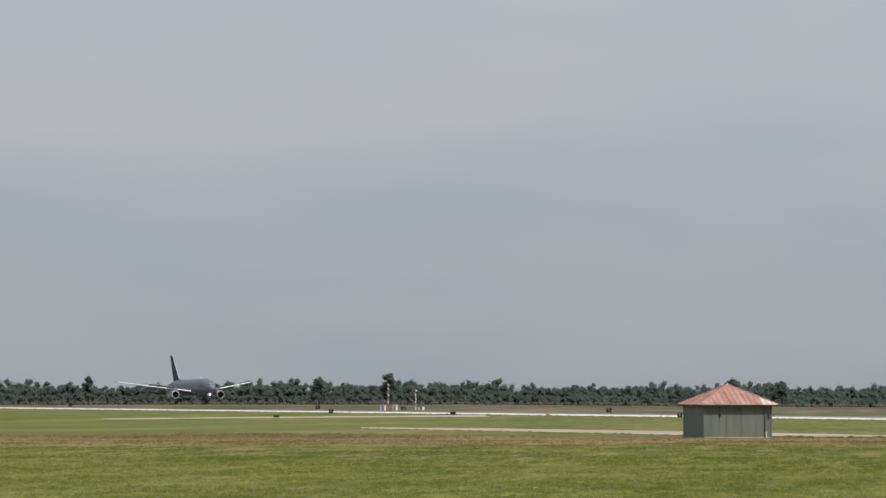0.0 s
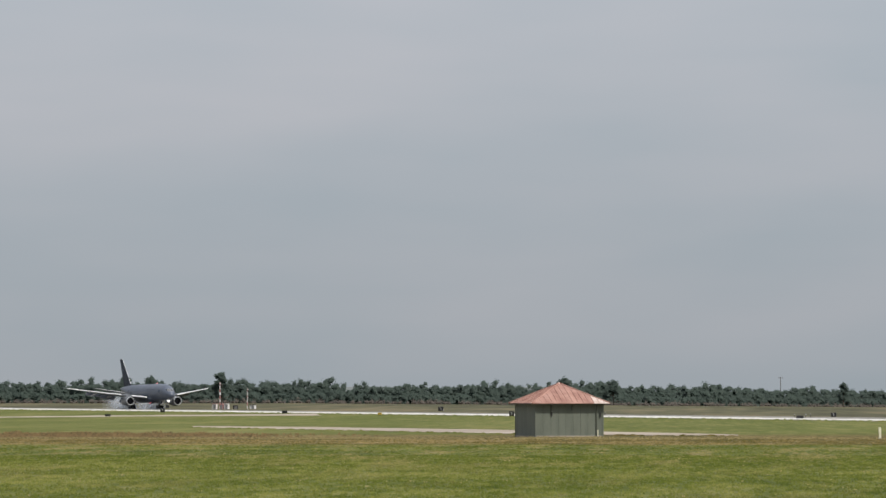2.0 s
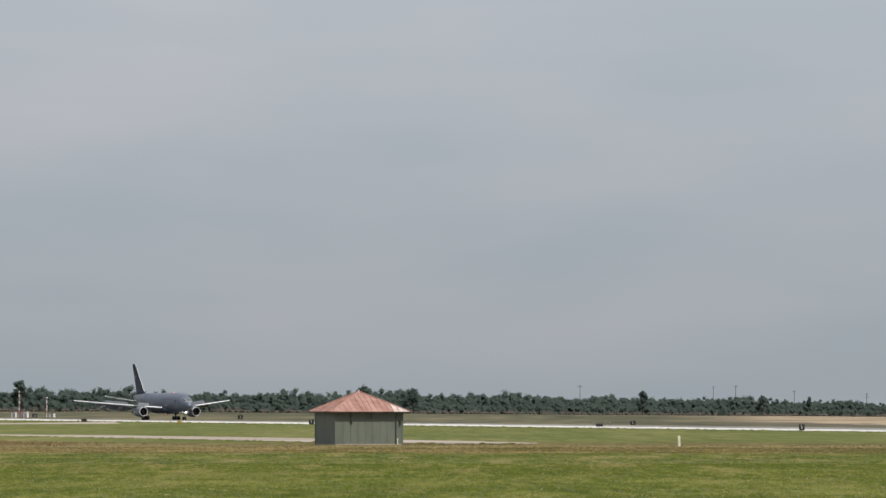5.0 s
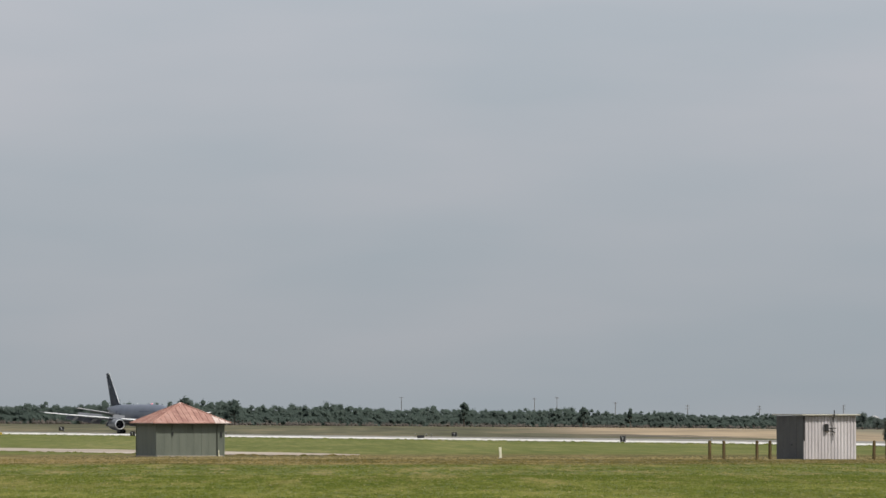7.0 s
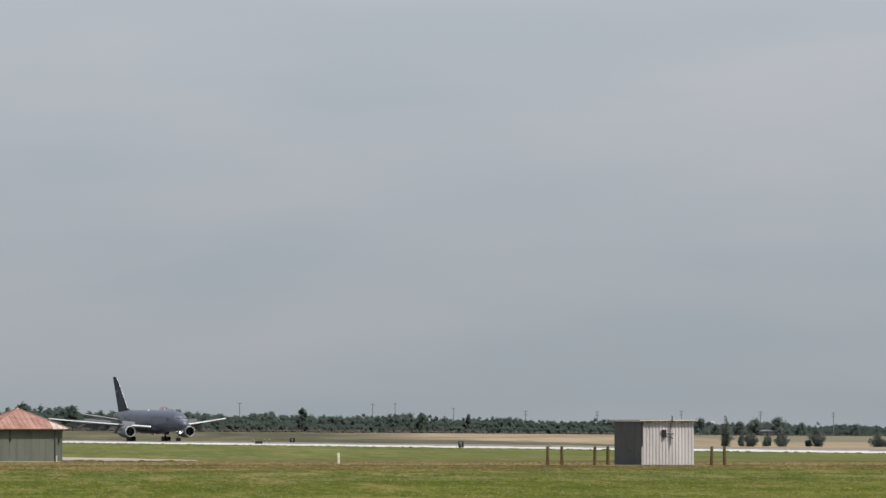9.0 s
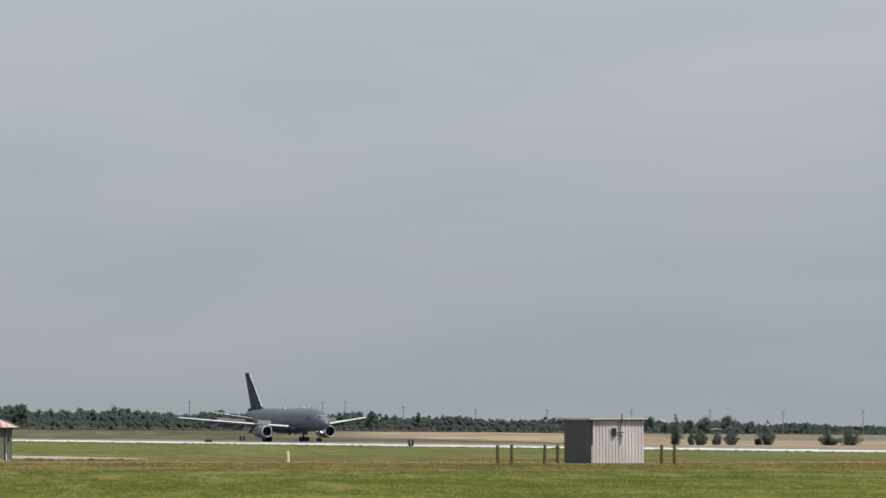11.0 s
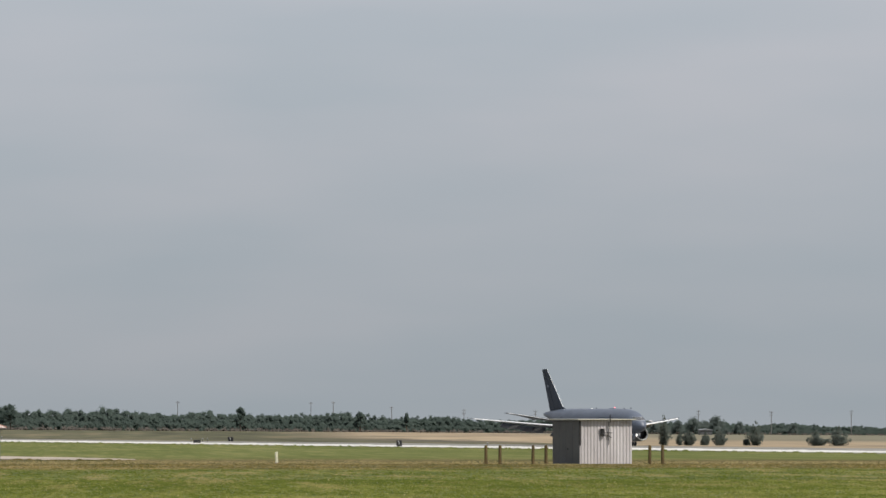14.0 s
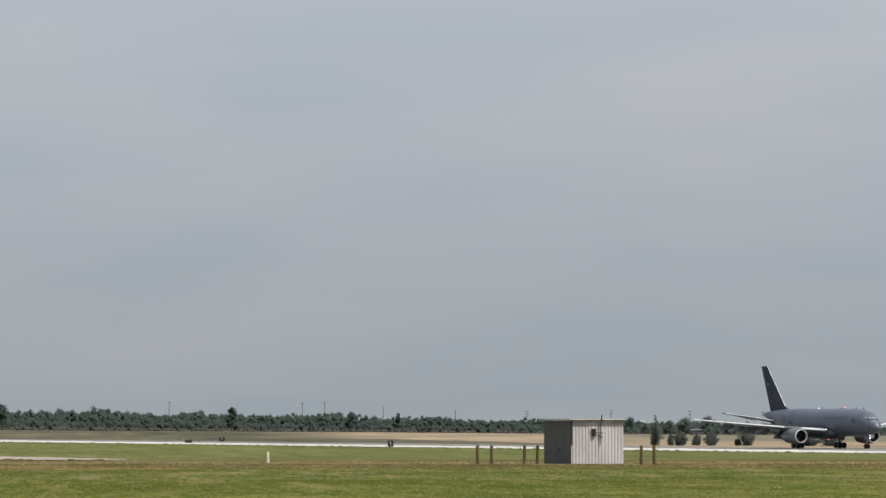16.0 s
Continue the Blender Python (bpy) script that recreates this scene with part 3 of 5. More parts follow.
        part("tailplane_edge", loft([foil_ring((x + 0.06, sg * y, z), 0.34, 0.4, "z", n=5) for x, y, z in ((-39.8, 1.3, 5.26), (-45.65, 9.3, 6.75))]), M_SLAT, jet, smooth=True)
        part("elevator", box((0.9, 6.6, 0.12), (0, 0, 0), 0.03), M_WING, jet, m=pose(-46.0, sg * 5.0, 5.9, sg * 9, 3, -sg * 23))
        # wing
        ys = (1.2, 4.0, 8.2, 13.0, 18.5, 23.9, 24.6)
        rg = []
        for y in ys:
            x, z, c, t = wing_station(y)
            if y > 23.5:
                x, c, t = x - 0.5, c * 0.6, t * 0.6
            rg.append(foil_ring((x, sg * y, z), c, t, "z"))
        wing = part("wing", loft(rg), M_WING, jet, "light grey swept wing with flaps down", True)
        WINGS.append((wing, sg))
        for y0, y1 in ((3.0, 6.6), (9.4, 13.8), (13.95, 18.4), (18.55, 23.7)):
            rs = []
            for y in (y0, y1):
                x, z, c, t = wing_station(y)
                rs.append(foil_ring((x + 0.42, sg * y, z + 0.20 - 0.013 * y), 0.10 * c + 0.46, 0.30, "z", n=6, drop=-0.10))
            part("slat", loft(rs), M_SLAT, wing, "bright bare-metal slat", True)
        for y0, y1, fc in ((3.0, 7.0, 2.9), (8.9, 13.0, 2.1), (13.1, 17.4, 1.6)):
            rs = []
            for y in (y0, y1):
                x, z, c, t = wing_station(y)
                rs.append(foil_ring((x - c + 0.35, sg * y, z - 0.22), fc * (0.95 if y == y1 else 1.0), 0.12, "z", n=6, drop=0.58))
            part("flap", loft(rs), M_GREY, wing, "lowered flap", True)
        for y in (5.6, 11.0, 15.5):
            x, z, c, t = wing_station(y)
            xt = x - c
            part("flap_fairing", loft([[Vector((xx, sg * y + w * math.sin(a), zz + 1.3 * w * math.cos(a))) for a in [2 * math.pi * i / 12 for i in range(12)]]
                                       for xx, zz, w in ((xt + 3.3, z - 0.42, 0.05), (xt + 1.9, z - 0.60, 0.27), (xt - 0.3, z - 0.85, 0.27), (xt - 2.0, z - 1.35, 0.05))]), M_NACELLE, wing, smooth=True)
        part("wing_tip_lamp", box((0.5, 0.12, 0.12), (0, 0, 0), 0.03), M_GEAR, wing, m=pose(-33.3, sg * 24.6, 5.76))
        part("landing_lamp", box((0.10, 0.24, 0.16), (0, 0, 0), 0.03), M_LAMP, wing, "lit landing lamp in the wing root", m=pose(-16.6, sg * 2.95, 3.66))
        # engine
        ey, ez = sg * 7.92, 2.38
        nac = part("engine_nacelle", loft([ring_x(x, ey, ez, r) for x, r in ((-17.45, 1.33), (-18.10, 1.47), (-19.10, 1.53), (-20.40, 1.52), (-21.90, 1.38), (-22.90, 1.22), (-22.80, 1.10), (-20.90, 1.05))], cap=False),
                   M_NACELLE, jet, "grey engine nacelle", True)
        part("inlet_lip", loft([ring_x(x, ey, ez, r) for x, r in ((-17.46, 1.34), (-17.22, 1.30), (-17.12, 1.22), (-17.22, 1.13), (-17.55, 1.09))], cap=False), M_LIP, nac, "polished inlet lip", True)
        part("inlet_duct", loft([ring_x(x, ey, ez, r) for x, r in ((-17.50, 1.09), (-18.10, 1.12), (-18.80, 1.14))], cap=False), M_DARK, nac, smooth=True)
        part("fan_disc", rod((-18.70, ey, ez), (-18.80, ey, ez), 1.15, sides=24), M_FAN, nac)
        part("spinner", loft([ring_x(x, ey, ez, r, 14) for x, r in ((-18.00, 0.03), (-18.30, 0.2), (-18.70, 0.34))]), M_FAN, nac, smooth=True)
        bmf = bmesh.new()
        for i in range(20):
            box((0.03, 0.10, 0.78), (0, 0, 0.72), bm=bmf, turn=None)
            bmesh.ops.rotate(bmf, verts=bmf.verts[-8:], cent=(0, 0, 0), matrix=Matrix.Rotation(2 * math.pi * i / 20, 3, "X"))
        part("fan_blades", bmf, M_FAN, nac, m=pose(-18.66, ey, ez))
        part("exhaust_cone", loft([ring_x(x, ey, ez, r, 18) for x, r in ((-21.10, 0.95), (-23.30, 0.72), (-24.50, 0.5), (-25.50, 0.08))]), M_STEEL, nac, smooth=True)
        x, z, c, t = wing_station(7.92)
        part("pylon", loft([[Vector((xx, ey + sd * 0.2, zz)) for xx, zz, sd in ((-18.50, ez + 1.45, 1), (-22.40, ez + 1.2, 1), (-26.30, z - 0.5, 1), (x - 0.2, z + 0.2, 1))],
                            [Vector((xx, ey - sd * 0.2, zz)) for xx, zz, sd in ((-18.50, ez + 1.45, 1), (-22.40, ez + 1.2, 1), (-26.30, z - 0.5, 1), (x - 0.2, z + 0.2, 1))]]), M_NACELLE, nac)
        # main gear
        gear = part("main_gear_strut", rod((-24.8, sg * 4.65, 0.7), (-24.8, sg * 4.3, 3.4), 0.20, 0.24), M_GEAR, jet, "grey-painted main gear leg", True)
        part("bogie_beam", box((1.9, 0.24, 0.26), (-24.8, sg * 4.65, 0.58), 0.05), M_GEAR, gear)
        part("drag_brace", rod((-24.7, sg * 4.6, 1.2), (-22.9, sg * 3.6, 3.1), 0.09), M_GEAR, gear)
        part("side_brace", rod((-24.8, sg * 4.6, 1.4), (-24.8, sg * 2.2, 2.7), 0.09), M_GEAR, gear)
        part("gear_door", box((2.3, 0.07, 1.5), (-24.8, sg * 5.05, 2.35), 0.02), M_GREY, gear)
        for dx in (-0.72, 0.72):
            for dy in (-0.57, 0.57):
                wheel_part(jet, -24.8 + dx, sg * 4.65 + dy, 0.58, 0.58, 0.44)
        part("nose_gear_door", box((1.7, 0.05, 0.85), (-4.7, sg * 0.55, 2.25), 0.02, turn=pose(0, 0, 0, sg * 14, 0, 0)), M_GREY, jet)
        wheel_part(jet, -5.8, sg * 0.32, 0.47, 0.47, 0.32)
    leg = part("nose_gear_leg", rod((-5.8, 0, 0.45), (-5.7, 0, 2.9), 0.13, 0.16), M_GEAR, jet, "grey-painted nose gear leg", True)
    part("nose_axle", rod((-5.8, -0.32, 0.47), (-5.8, 0.32, 0.47), 0.08), M_GEAR, leg)
    part("nose_drag_brace", rod((-5.75, 0, 1.2), (-4.3, 0, 2.6), 0.07), M_GEAR, leg)
    for y in (-0.30, 0.30):
        part("taxi_lamp", rod((-5.5, y, 2.25), (-5.36, y, 2.25), 0.27, 0.30, 12), M_LAMP, leg, "lit landing lamp on the nose leg")
    return jet


def build_spoilers(jet):
    """Spoiler panels on the wings' upper side, which stand up after touchdown."""
    made = []
    for sg in (1, -1):
        for y0, y1 in ((3.6, 6.6), (9.4, 12.2), (12.3, 15.2)):
            x0, z0, c0, _ = wing_station(y0)
            x1, z1, c1, _ = wing_station(y1)
            a, b = Vector((x0 - 0.72 * c0, sg * y0, z0 + 0.030 * c0 + 0.09)), Vector((x1 - 0.72 * c1, sg * y1, z1 + 0.030 * c1 + 0.09))
            d = b - a
            turn = math.degrees(math.atan2(d.y, d.x))
            ln = d.length
            wid = 1.25 if y0 < 8 else 0.95
            back = 1.0 if sg > 0 else -1.0
            bm = box((ln, wid, 0.06), (ln / 2, back * wid / 2, 0), 0.015)
            tilt = -math.degrees(math.asin(d.z / ln))
            sp = part("spoiler", bm, M_WING, jet, "spoiler panel")
            made.append((sp, tuple(a), tilt, turn, back))
    return made


JET = build_tanker()
SPOILERS = build_spoilers(JET)


# ---- tyre smoke where the wheels touch the runway ----
def build_smoke():
    m = bpy.data.materials.new("tyre_smoke")
    m.use_nodes = True
    n, k = m.node_tree.nodes, m.node_tree.links
    n.clear()
    out, mix, tr, di = n.new("ShaderNodeOutputMaterial"), n.new("ShaderNodeMixShader"), n.new("ShaderNodeBsdfTransparent"), n.new("ShaderNodeBsdfDiffuse")
    tl, both = n.new("ShaderNodeBsdfTranslucent"), n.new("ShaderNodeMixShader")
    tc, no, rng = n.new("ShaderNodeTexCoord"), n.new("ShaderNodeTexNoise"), n.new("ShaderNodeMapRange")
    di.inputs["Color"].default_value = tl.inputs["Color"].default_value = (0.82, 0.87, 0.95, 1)
    no.inputs["Scale"].default_value, no.inputs["Detail"].default_value = 1.1, 3.0
    rng.inputs["From Min"].default_value, rng.inputs["From Max"].default_value = 0.30, 0.75
    rng.inputs["To Min"].default_value, rng.inputs["To Max"].default_value = 0.45, 1.0
    grad, flat_ = n.new("ShaderNodeTexGradient"), n.new("ShaderNodeMapping")
    grad.gradient_type = "SPHERICAL"
    flat_.inputs["Scale"].default_value = (1, 0, 1)
    soft_, dim = n.new("ShaderNodeMath"), n.new("ShaderNodeMath")
    soft_.operation, dim.operation, dim.inputs[1].default_value = "MULTIPLY", "MULTIPLY", 0.46
    k.new(tc.outputs["Object"], flat_.inputs["Vector"])
    k.new(flat_.outputs["Vector"], grad.inputs["Vector"])
    k.new(grad.outputs["Fac"], soft_.inputs[0])
    k.new(rng.outputs["Result"], soft_.inputs[1])
    k.new(soft_.outputs[0], dim.inputs[0])
    k.new(tc.outputs["Object"], no.inputs["Vector"])
    k.new(no.outputs["Fac"], rng.inputs["Value"])
    k.new(dim.outputs[0], mix.inputs["Fac"])
    both.inputs["Fac"].default_value = 0.5
    k.new(di.outputs["BSDF"], both.inputs[1])
    k.new(tl.outputs["BSDF"], both.inputs[2])
    k.new(tr.outputs["BSDF"], mix.inputs[1])
    k.new(both.outputs["Shader"], mix.inputs[2])
    k.new(mix.outputs["Shader"], out.inputs["Surface"])
    cloud = thing("tyre_smoke", pose(*(MID + ALONG * -393)), "thin bluish-white tyre smoke drifting over the runway", "smoke")
    rnd = random.Random(5)
    meshes = []
    for q in range(5):
        # a shallow billow: one curved skin, thinnest at its rim
        bm = bmesh.new()
        bmesh.ops.create_icosphere(bm, subdivisions=4, radius=1.0)
        bmesh.ops.delete(bm, geom=[v for v in bm.verts if v.co.y > 0.02], context="VERTS")
        for v in bm.verts:
            v.co.y = v.co.y * 0.45 + 0.22 * noise.noise(Vector((v.co.x, 0, v.co.z)) * 2.1 + Vector((q * 7.0, 0, 0)))
        me = obj("smoke_puff", bm, m)
        me.shade_smooth()
        meshes.append(me)
    puffs = []
    for i in range(30):
        ob = new("smoke_puff", meshes[i % 5])
        ob.parent = cloud
        sz = rnd.uniform(2.8, 5.4) * (0.7 if i % 3 == 0 else 1.0)
        ob.scale = (sz * 1.4, sz, sz)
        born = 1.68 + 0.75 * (i / 30)
        start = ALONG * ((born - 1.68) * 30 + rnd.uniform(-3, 3)) + ACROSS * rnd.choice((-4.6, 4.6)) + Vector((0, rnd.uniform(-2, 2), 0))
        drift = Vector((rnd.uniform(-7.5, 1.5), rnd.uniform(-2, 2), 0))
        rise = rnd.uniform(0.0, 1.0) ** 1.8 * 8.5
        puffs.append((ob, born, start, drift, rise, sz))
    return puffs


PUFFS = build_smoke()


# ---- green hut with a faded red pyramid roof ----
def build_hut():
    hut = thing("utility_hut", on(-8.75, 451.5, 18), "small square green-sided hut with a faded, peeling red pyramid roof", "hut")
    a, h, top, over = 5.05, 2.38, 3.86, 0.42
    r = a / 2
    part("body", box((a - 0.1, a - 0.1, h + 0.35), (0, 0, h / 2 - 0.16)), M_GREEN_WALL, hut)
    part("plinth", box((a + 0.10, a + 0.10, 0.46), (0, 0, -0.14), 0.02), M_TAXI, hut, "pale concrete plinth")
    wide = a / 9
    for face in range(4):
        m = pose(0, 0, 0, 0, 0, 90 * face)
        for i in range(9):
            bm = box((wide - 0.006, 0.05, h - 0.02), (-r + wide * (i + 0.5), -r, h / 2 + 0.02), 0.006)
            part("siding_panel", bm, M_GREEN_WALL, hut, m=m)
    for sx in (-1, 1):
        for sy in (-1, 1):
            part("corner_trim", box((0.10, 0.10, h), (sx * (r + 0.01), sy * (r + 0.01), h / 2), 0.01), M_GREEN_WALL, hut)
    # front face: door edge, vents and a lamp
    part("door_jamb", box((0.07, 0.07, h - 0.1), (r - 0.48, -r - 0.06, h / 2), 0.01), M_GREEN_TRIM, hut)
    part("vent", box((0.10, 0.07, 0.26), (-r + 1.18, -r - 0.07, 1.66), 0.01), M_BLACK, hut, "small dark vent")
    part("vent", box((0.10, 0.07, 0.34), (r - 0.2, -r - 0.07, 1.6), 0.01), M_BLACK, hut, "small dark vent")
    part("vent_hood", box((0.16, 0.10, 0.05), (-r + 1.18, -r - 0.09, 1.82), 0.01), M_GREEN_TRIM, hut)
    for x in (-r + 1.15, r - 2.35):
        part("eave_bracket", box((0.06, 0.10, 0.42), (x, -r - 0.06, h - 0.24), 0.01), M_GREEN_TRIM, hut)
    part("conduit", rod((r - 0.40, -r - 0.09, 0.05), (r - 0.40, -r - 0.09, 0.5), 0.05, sides=8), M_WHITE, hut, "white pipe stub")
    # roof: four slopes of ribbed sheets
    e = r + over
    apex = Vector((0, 0, top))
    part("soffit", box((2 * e - 0.06, 2 * e - 0.06, 0.06), (0, 0, h - 0.01), 0.01), M_GREEN_TRIM, hut)
    for face in range(4):
        m = pose(0, 0, 0, 0, 0, 90 * face)
        count = 15
        step_ = 2 * e / count
        slope = (top - h - 0.05) / e
        for i in range(count):
            x0, x1 = -e + step_ * i, -e + step_ * (i + 1)
            bm = bmesh.new()
            def up_at(x, y):
                return h + 0.06 + slope * (y + e)
            pts = [(x0, -e), (x1, -e), (x1, -abs(x1)), (x0, -abs(x0))]
            if x0 < 0 < x1:
                pts.insert(3, (0.0, 0.0))
            lo = [bm.verts.new((x, y, up_at(x, y) - 0.03)) for x, y in pts]
            hi = [bm.verts.new((x, y, up_at(x, y) + 0.015)) for x, y in pts]
            keep = len(pts)
            bm.faces.new(hi)
            bm.faces.new(lo)
            for j in range(keep):
                bm.faces.new((lo[j], lo[(j + 1) % keep], hi[(j + 1) % keep], hi[j]))
            bmesh.ops.remove_doubles(bm, verts=bm.verts[:], dist=0.0005)
            bare = (face == 0 and i >= count - 3) or (face == 3 and i >= count - 1) or (face == 1 and i < 2)
            part("roof_sheet", bm, M_ROOF_BARE if bare else M_ROOF_RED, hut, "paint peeled to pale metal" if bare else "", m=m)
            if abs(x0) < e - 0.3:
                part("roof_seam", rod((x0, -e, up_at(x0, -e) + 0.02), (x0, -abs(x0) - 0.02, up_at(x0, -abs(x0)) + 0.02), 0.022, sides=6), M_ROOF_RED, hut, m=m)
        part("hip_cap", rod((-e, -e, h + 0.07), (0, 0, top + 0.04), 0.05, sides=6), M_ROOF_RED, hut, m=m)
    part("roof_finial", rod((0, 0, top - 0.05), (0, 0, top + 0.1), 0.12, 0.05, 8), M_ROOF_BARE, hut)
    return hut


def build_shed():
    shed = thing("equipment_shed", on(33.0, 397.6, 18), "flat-roofed shed with white ribbed sheet metal front and grey side", "shed")
    w, l, h = 3.58, 4.5, 2.82
    x0, y0 = -w / 2, -l / 2
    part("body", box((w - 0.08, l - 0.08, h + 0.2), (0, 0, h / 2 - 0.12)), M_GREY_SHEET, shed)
    # front: ribbed sheets of three ribs each
    ribs, per = 16, 4
    pitch = w / ribs
    for s in range(ribs // per):
        prof = []
        for i in range(per):
            b = x0 + pitch * (s * per + i)
            prof += [(b, 0.0), (b + pitch * 0.30, 0.0), (b + pitch * 0.45, -0.036), (b + pitch * 0.85, -0.036)]
        prof.append((x0 + pitch * (s + 1) * per, 0.0))
        low = 0.02 + (0.03 if s % 2 else 0.0)
        bm = loft([[Vector((px, y0 + py, low)), Vector((px, y0 + py, h)), Vector((px, y0 + 0.02, h)), Vector((px, y0 + 0.02, low))] for px, py in prof])
        part("wall_sheet", bm, M_WHITE_SHEET, shed, "white ribbed sheet")
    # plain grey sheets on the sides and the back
    for i in range(4):
        ll = l / 4
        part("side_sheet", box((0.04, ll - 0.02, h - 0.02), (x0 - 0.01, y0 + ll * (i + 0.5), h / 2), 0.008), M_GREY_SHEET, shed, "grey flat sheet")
        part("side_sheet", box((0.04, ll - 0.02, h - 0.02), (-x0 + 0.01, y0 + ll * (i + 0.5), h / 2), 0.008), M_WHITE_SHEET, shed)
    part("corner_trim", box((0.10, 0.12, h * 0.55), (x0 - 0.015, y0 - 0.03, h * 0.71), 0.01), M_BLACK, shed)
    part("latch", box((0.05, 0.12, 0.12), (x0 - 0.05, y0 + 1.9, 0.98), 0.01), M_BLACK, shed)
    # roof slab with a pale edge
    part("roof", box((w + 0.36, l + 0.42, 0.07), (0, 0, h + 0.05), 0.01, turn=pose(0, 0, 0, 0.5, 0, 0)), M_GREY_SHEET, shed)
    part("roof_edge", box((w + 0.40, 0.06, 0.08), (0, y0 - 0.23, h + 0.05), 0.01), M_CREAM_TRIM, shed, "cream roof edge")
    part("roof_edge", box((0.06, l + 0.40, 0.08), (x0 - 0.19, 0, h + 0.05), 0.01), M_CREAM_TRIM, shed, "cream roof edge")
    part("roof_edge", box((0.06, l + 0.40, 0.08), (-x0 + 0.19, 0, h + 0.05), 0.01), M_CREAM_TRIM, shed, "cream roof edge")
    # a window box and the service mast
    part("wall_box", box((0.24, 0.14, 0.46), (x0 + 1.52, y0 - 0.12, 2.05), 0.015), M_BLACK, shed, "dark meter box")
    part("wall_box_hood", box((0.32, 0.2, 0.05), (x0 + 1.52, y0 - 0.14, 2.31), 0.01), M_WHITE_SHEET, shed)
    part("service_mast", rod((x0 + 1.96, y0 - 0.12, 1.25), (x0 + 1.96, y0 - 0.12, 2.72), 0.026, sides=8), M_BLACK, shed, "dark cable conduit")
    part("mast_head", rod((x0 + 1.98, y0 - 0.30, 2.70), (x0 + 1.98, y0 - 0.30, 3.18), 0.035, sides=8), M_BLACK, shed)
    part("mast_bracket", box((0.5, 0.05, 0.06), (x0 + 1.92, y0 - 0.12, 2.02), 0.01), M_BLACK, shed)
    part("mast_bracket", box((0.3, 0.05, 0.05), (x0 + 2.0, y0 - 0.12, 1.78), 0.01, turn=pose(0, 0, 0, 0, 25, 0)), M_BLACK, shed)
    return shed


build_hut()
build_shed()


# ---- posts, signs, masts ----
def build_posts():
    first = None
    for x, y, hgt, lean in ((26.14, 397.0, 1.22, 0.3), (27.04, 397.0, 1.21, -0.4), (29.13, 396.6, 1.22, 0.2), (29.96, 396.5, 1.20, 0.0), (36.15, 391.5, 1.20, -0.5), (36.95, 391.3, 1.21, 0.4)):
        m = on(x, y, 25 * x) @ pose(0, 0, 0, lean, lean, 0)
        if first is None:
            first = thing("guard_post", m, "short weathered wooden guard post in the grass beside the shed", "post", "guard posts by the shed")
            rings = [[Vector((r * math.cos(a) * (1 + 0.05 * math.sin(3 * a)), r * math.sin(a), z)) for a in [2 * math.pi * i / 12 for i in range(12)]]
                     for z, r in ((-0.3, 0.105), (0.2, 0.105), (1.1, 0.099), (1.19, 0.096), (1.22, 0.080))]
            part("shaft", loft(rings), M_WOOD, first, smooth=True)
            part("cap_grain", rod((0, 0, 1.215), (0, 0, 1.226), 0.066, sides=10), M_BARK, first)
        else:
            copy_thing(first, m)


def build_marker():
    mk = thing("marker_post", on(13.35, 415.5, 10), "small white plastic marker post standing in the grass", "marker post")
    bm = box((0.17, 0.10, 0.88), (0, 0, 0.32), 0.02)
    part("blade", bm, M_WHITE, mk, m=pose(0, 0, 0, 0, -2, 0))
    part("foot", box((0.26, 0.18, 0.12), (0, 0, 0.0), 0.02), M_TAXI, mk)


def build_sign(x, y, w, h, face, mark, rz=None, label="black runway distance sign on short legs"):
    sg = thing("runway_sign", on(x, y, -22 if rz is None else rz), label, "airfield sign", "runway signs")
    part("panel", box((w, 0.28, h), (0, 0, 0.14 + h / 2), 0.03), face, sg)
    for sx in (-1, 1):
        part("leg", rod((sx * w * 0.32, 0, -0.1), (sx * w * 0.32, 0, 0.2), 0.05, sides=8), M_BLACK, sg)
    if mark:
        part("legend", box((w * 0.09, 0.02, h * 0.5), (w * 0.05, -0.15, 0.14 + h / 2), 0.005), M_SIGN_WHITE, sg, "pale unreadable legend bar")
        part("legend", box((w * 0.16, 0.02, h * 0.10), (-w * 0.1, -0.15, 0.14 + h * 0.78), 0.005), M_SIGN_WHITE, sg, "pale unreadable legend bar")
    return sg


def build_mast(x, y, hgt, wide, sections):
    mast = thing("antenna_mast", on(x, y, 20), "thin red and white lattice antenna mast behind the runway", "mast", "antenna masts")
    step_ = hgt / sections
    for i in range(sections):
        bm = bmesh.new()
        for a in range(3):
            c = (wide * math.cos(2.1 * a), wide * math.sin(2.1 * a))
            d = (wide * math.cos(2.1 * (a + 1)), wide * math.sin(2.1 * (a + 1)))
            rod((*c, i * step_), (*c, (i + 1) * step_), 0.045, sides=6, bm=bm)
            rod((*c, i * step_), (*d, (i + 1) * step_), 0.025, sides=5, bm=bm)
        part("section", bm, M_RED if i % 2 else M_MAST_WHITE, mast)
    for z in (hgt * 0.55, hgt * 0.95):
        part("antenna", box((0.4, 0.6, 0.3), (0, -0.3, z), 0.05), M_MAST_WHITE, mast)
    return mast


def build_shelter(x, y, w, d, h, walls, roof, label):
    sh = thing("equipment_shelter", on(x, y, -20), label, "shelter", "shelters behind the runway")
    part("body", box((w, d, h + 0.2), (0, 0, h / 2 - 0.1), 0.04), walls, sh)
    part("roof", box((w + 0.2, d + 0.2, 0.14), (0, 0, h + 0.05), 0.03), roof, sh)
    part("door", box((0.8, 0.06, h * 0.8), (w * 0.2, -d / 2 - 0.02, h * 0.42), 0.01), M_STEEL, sh)
    return sh


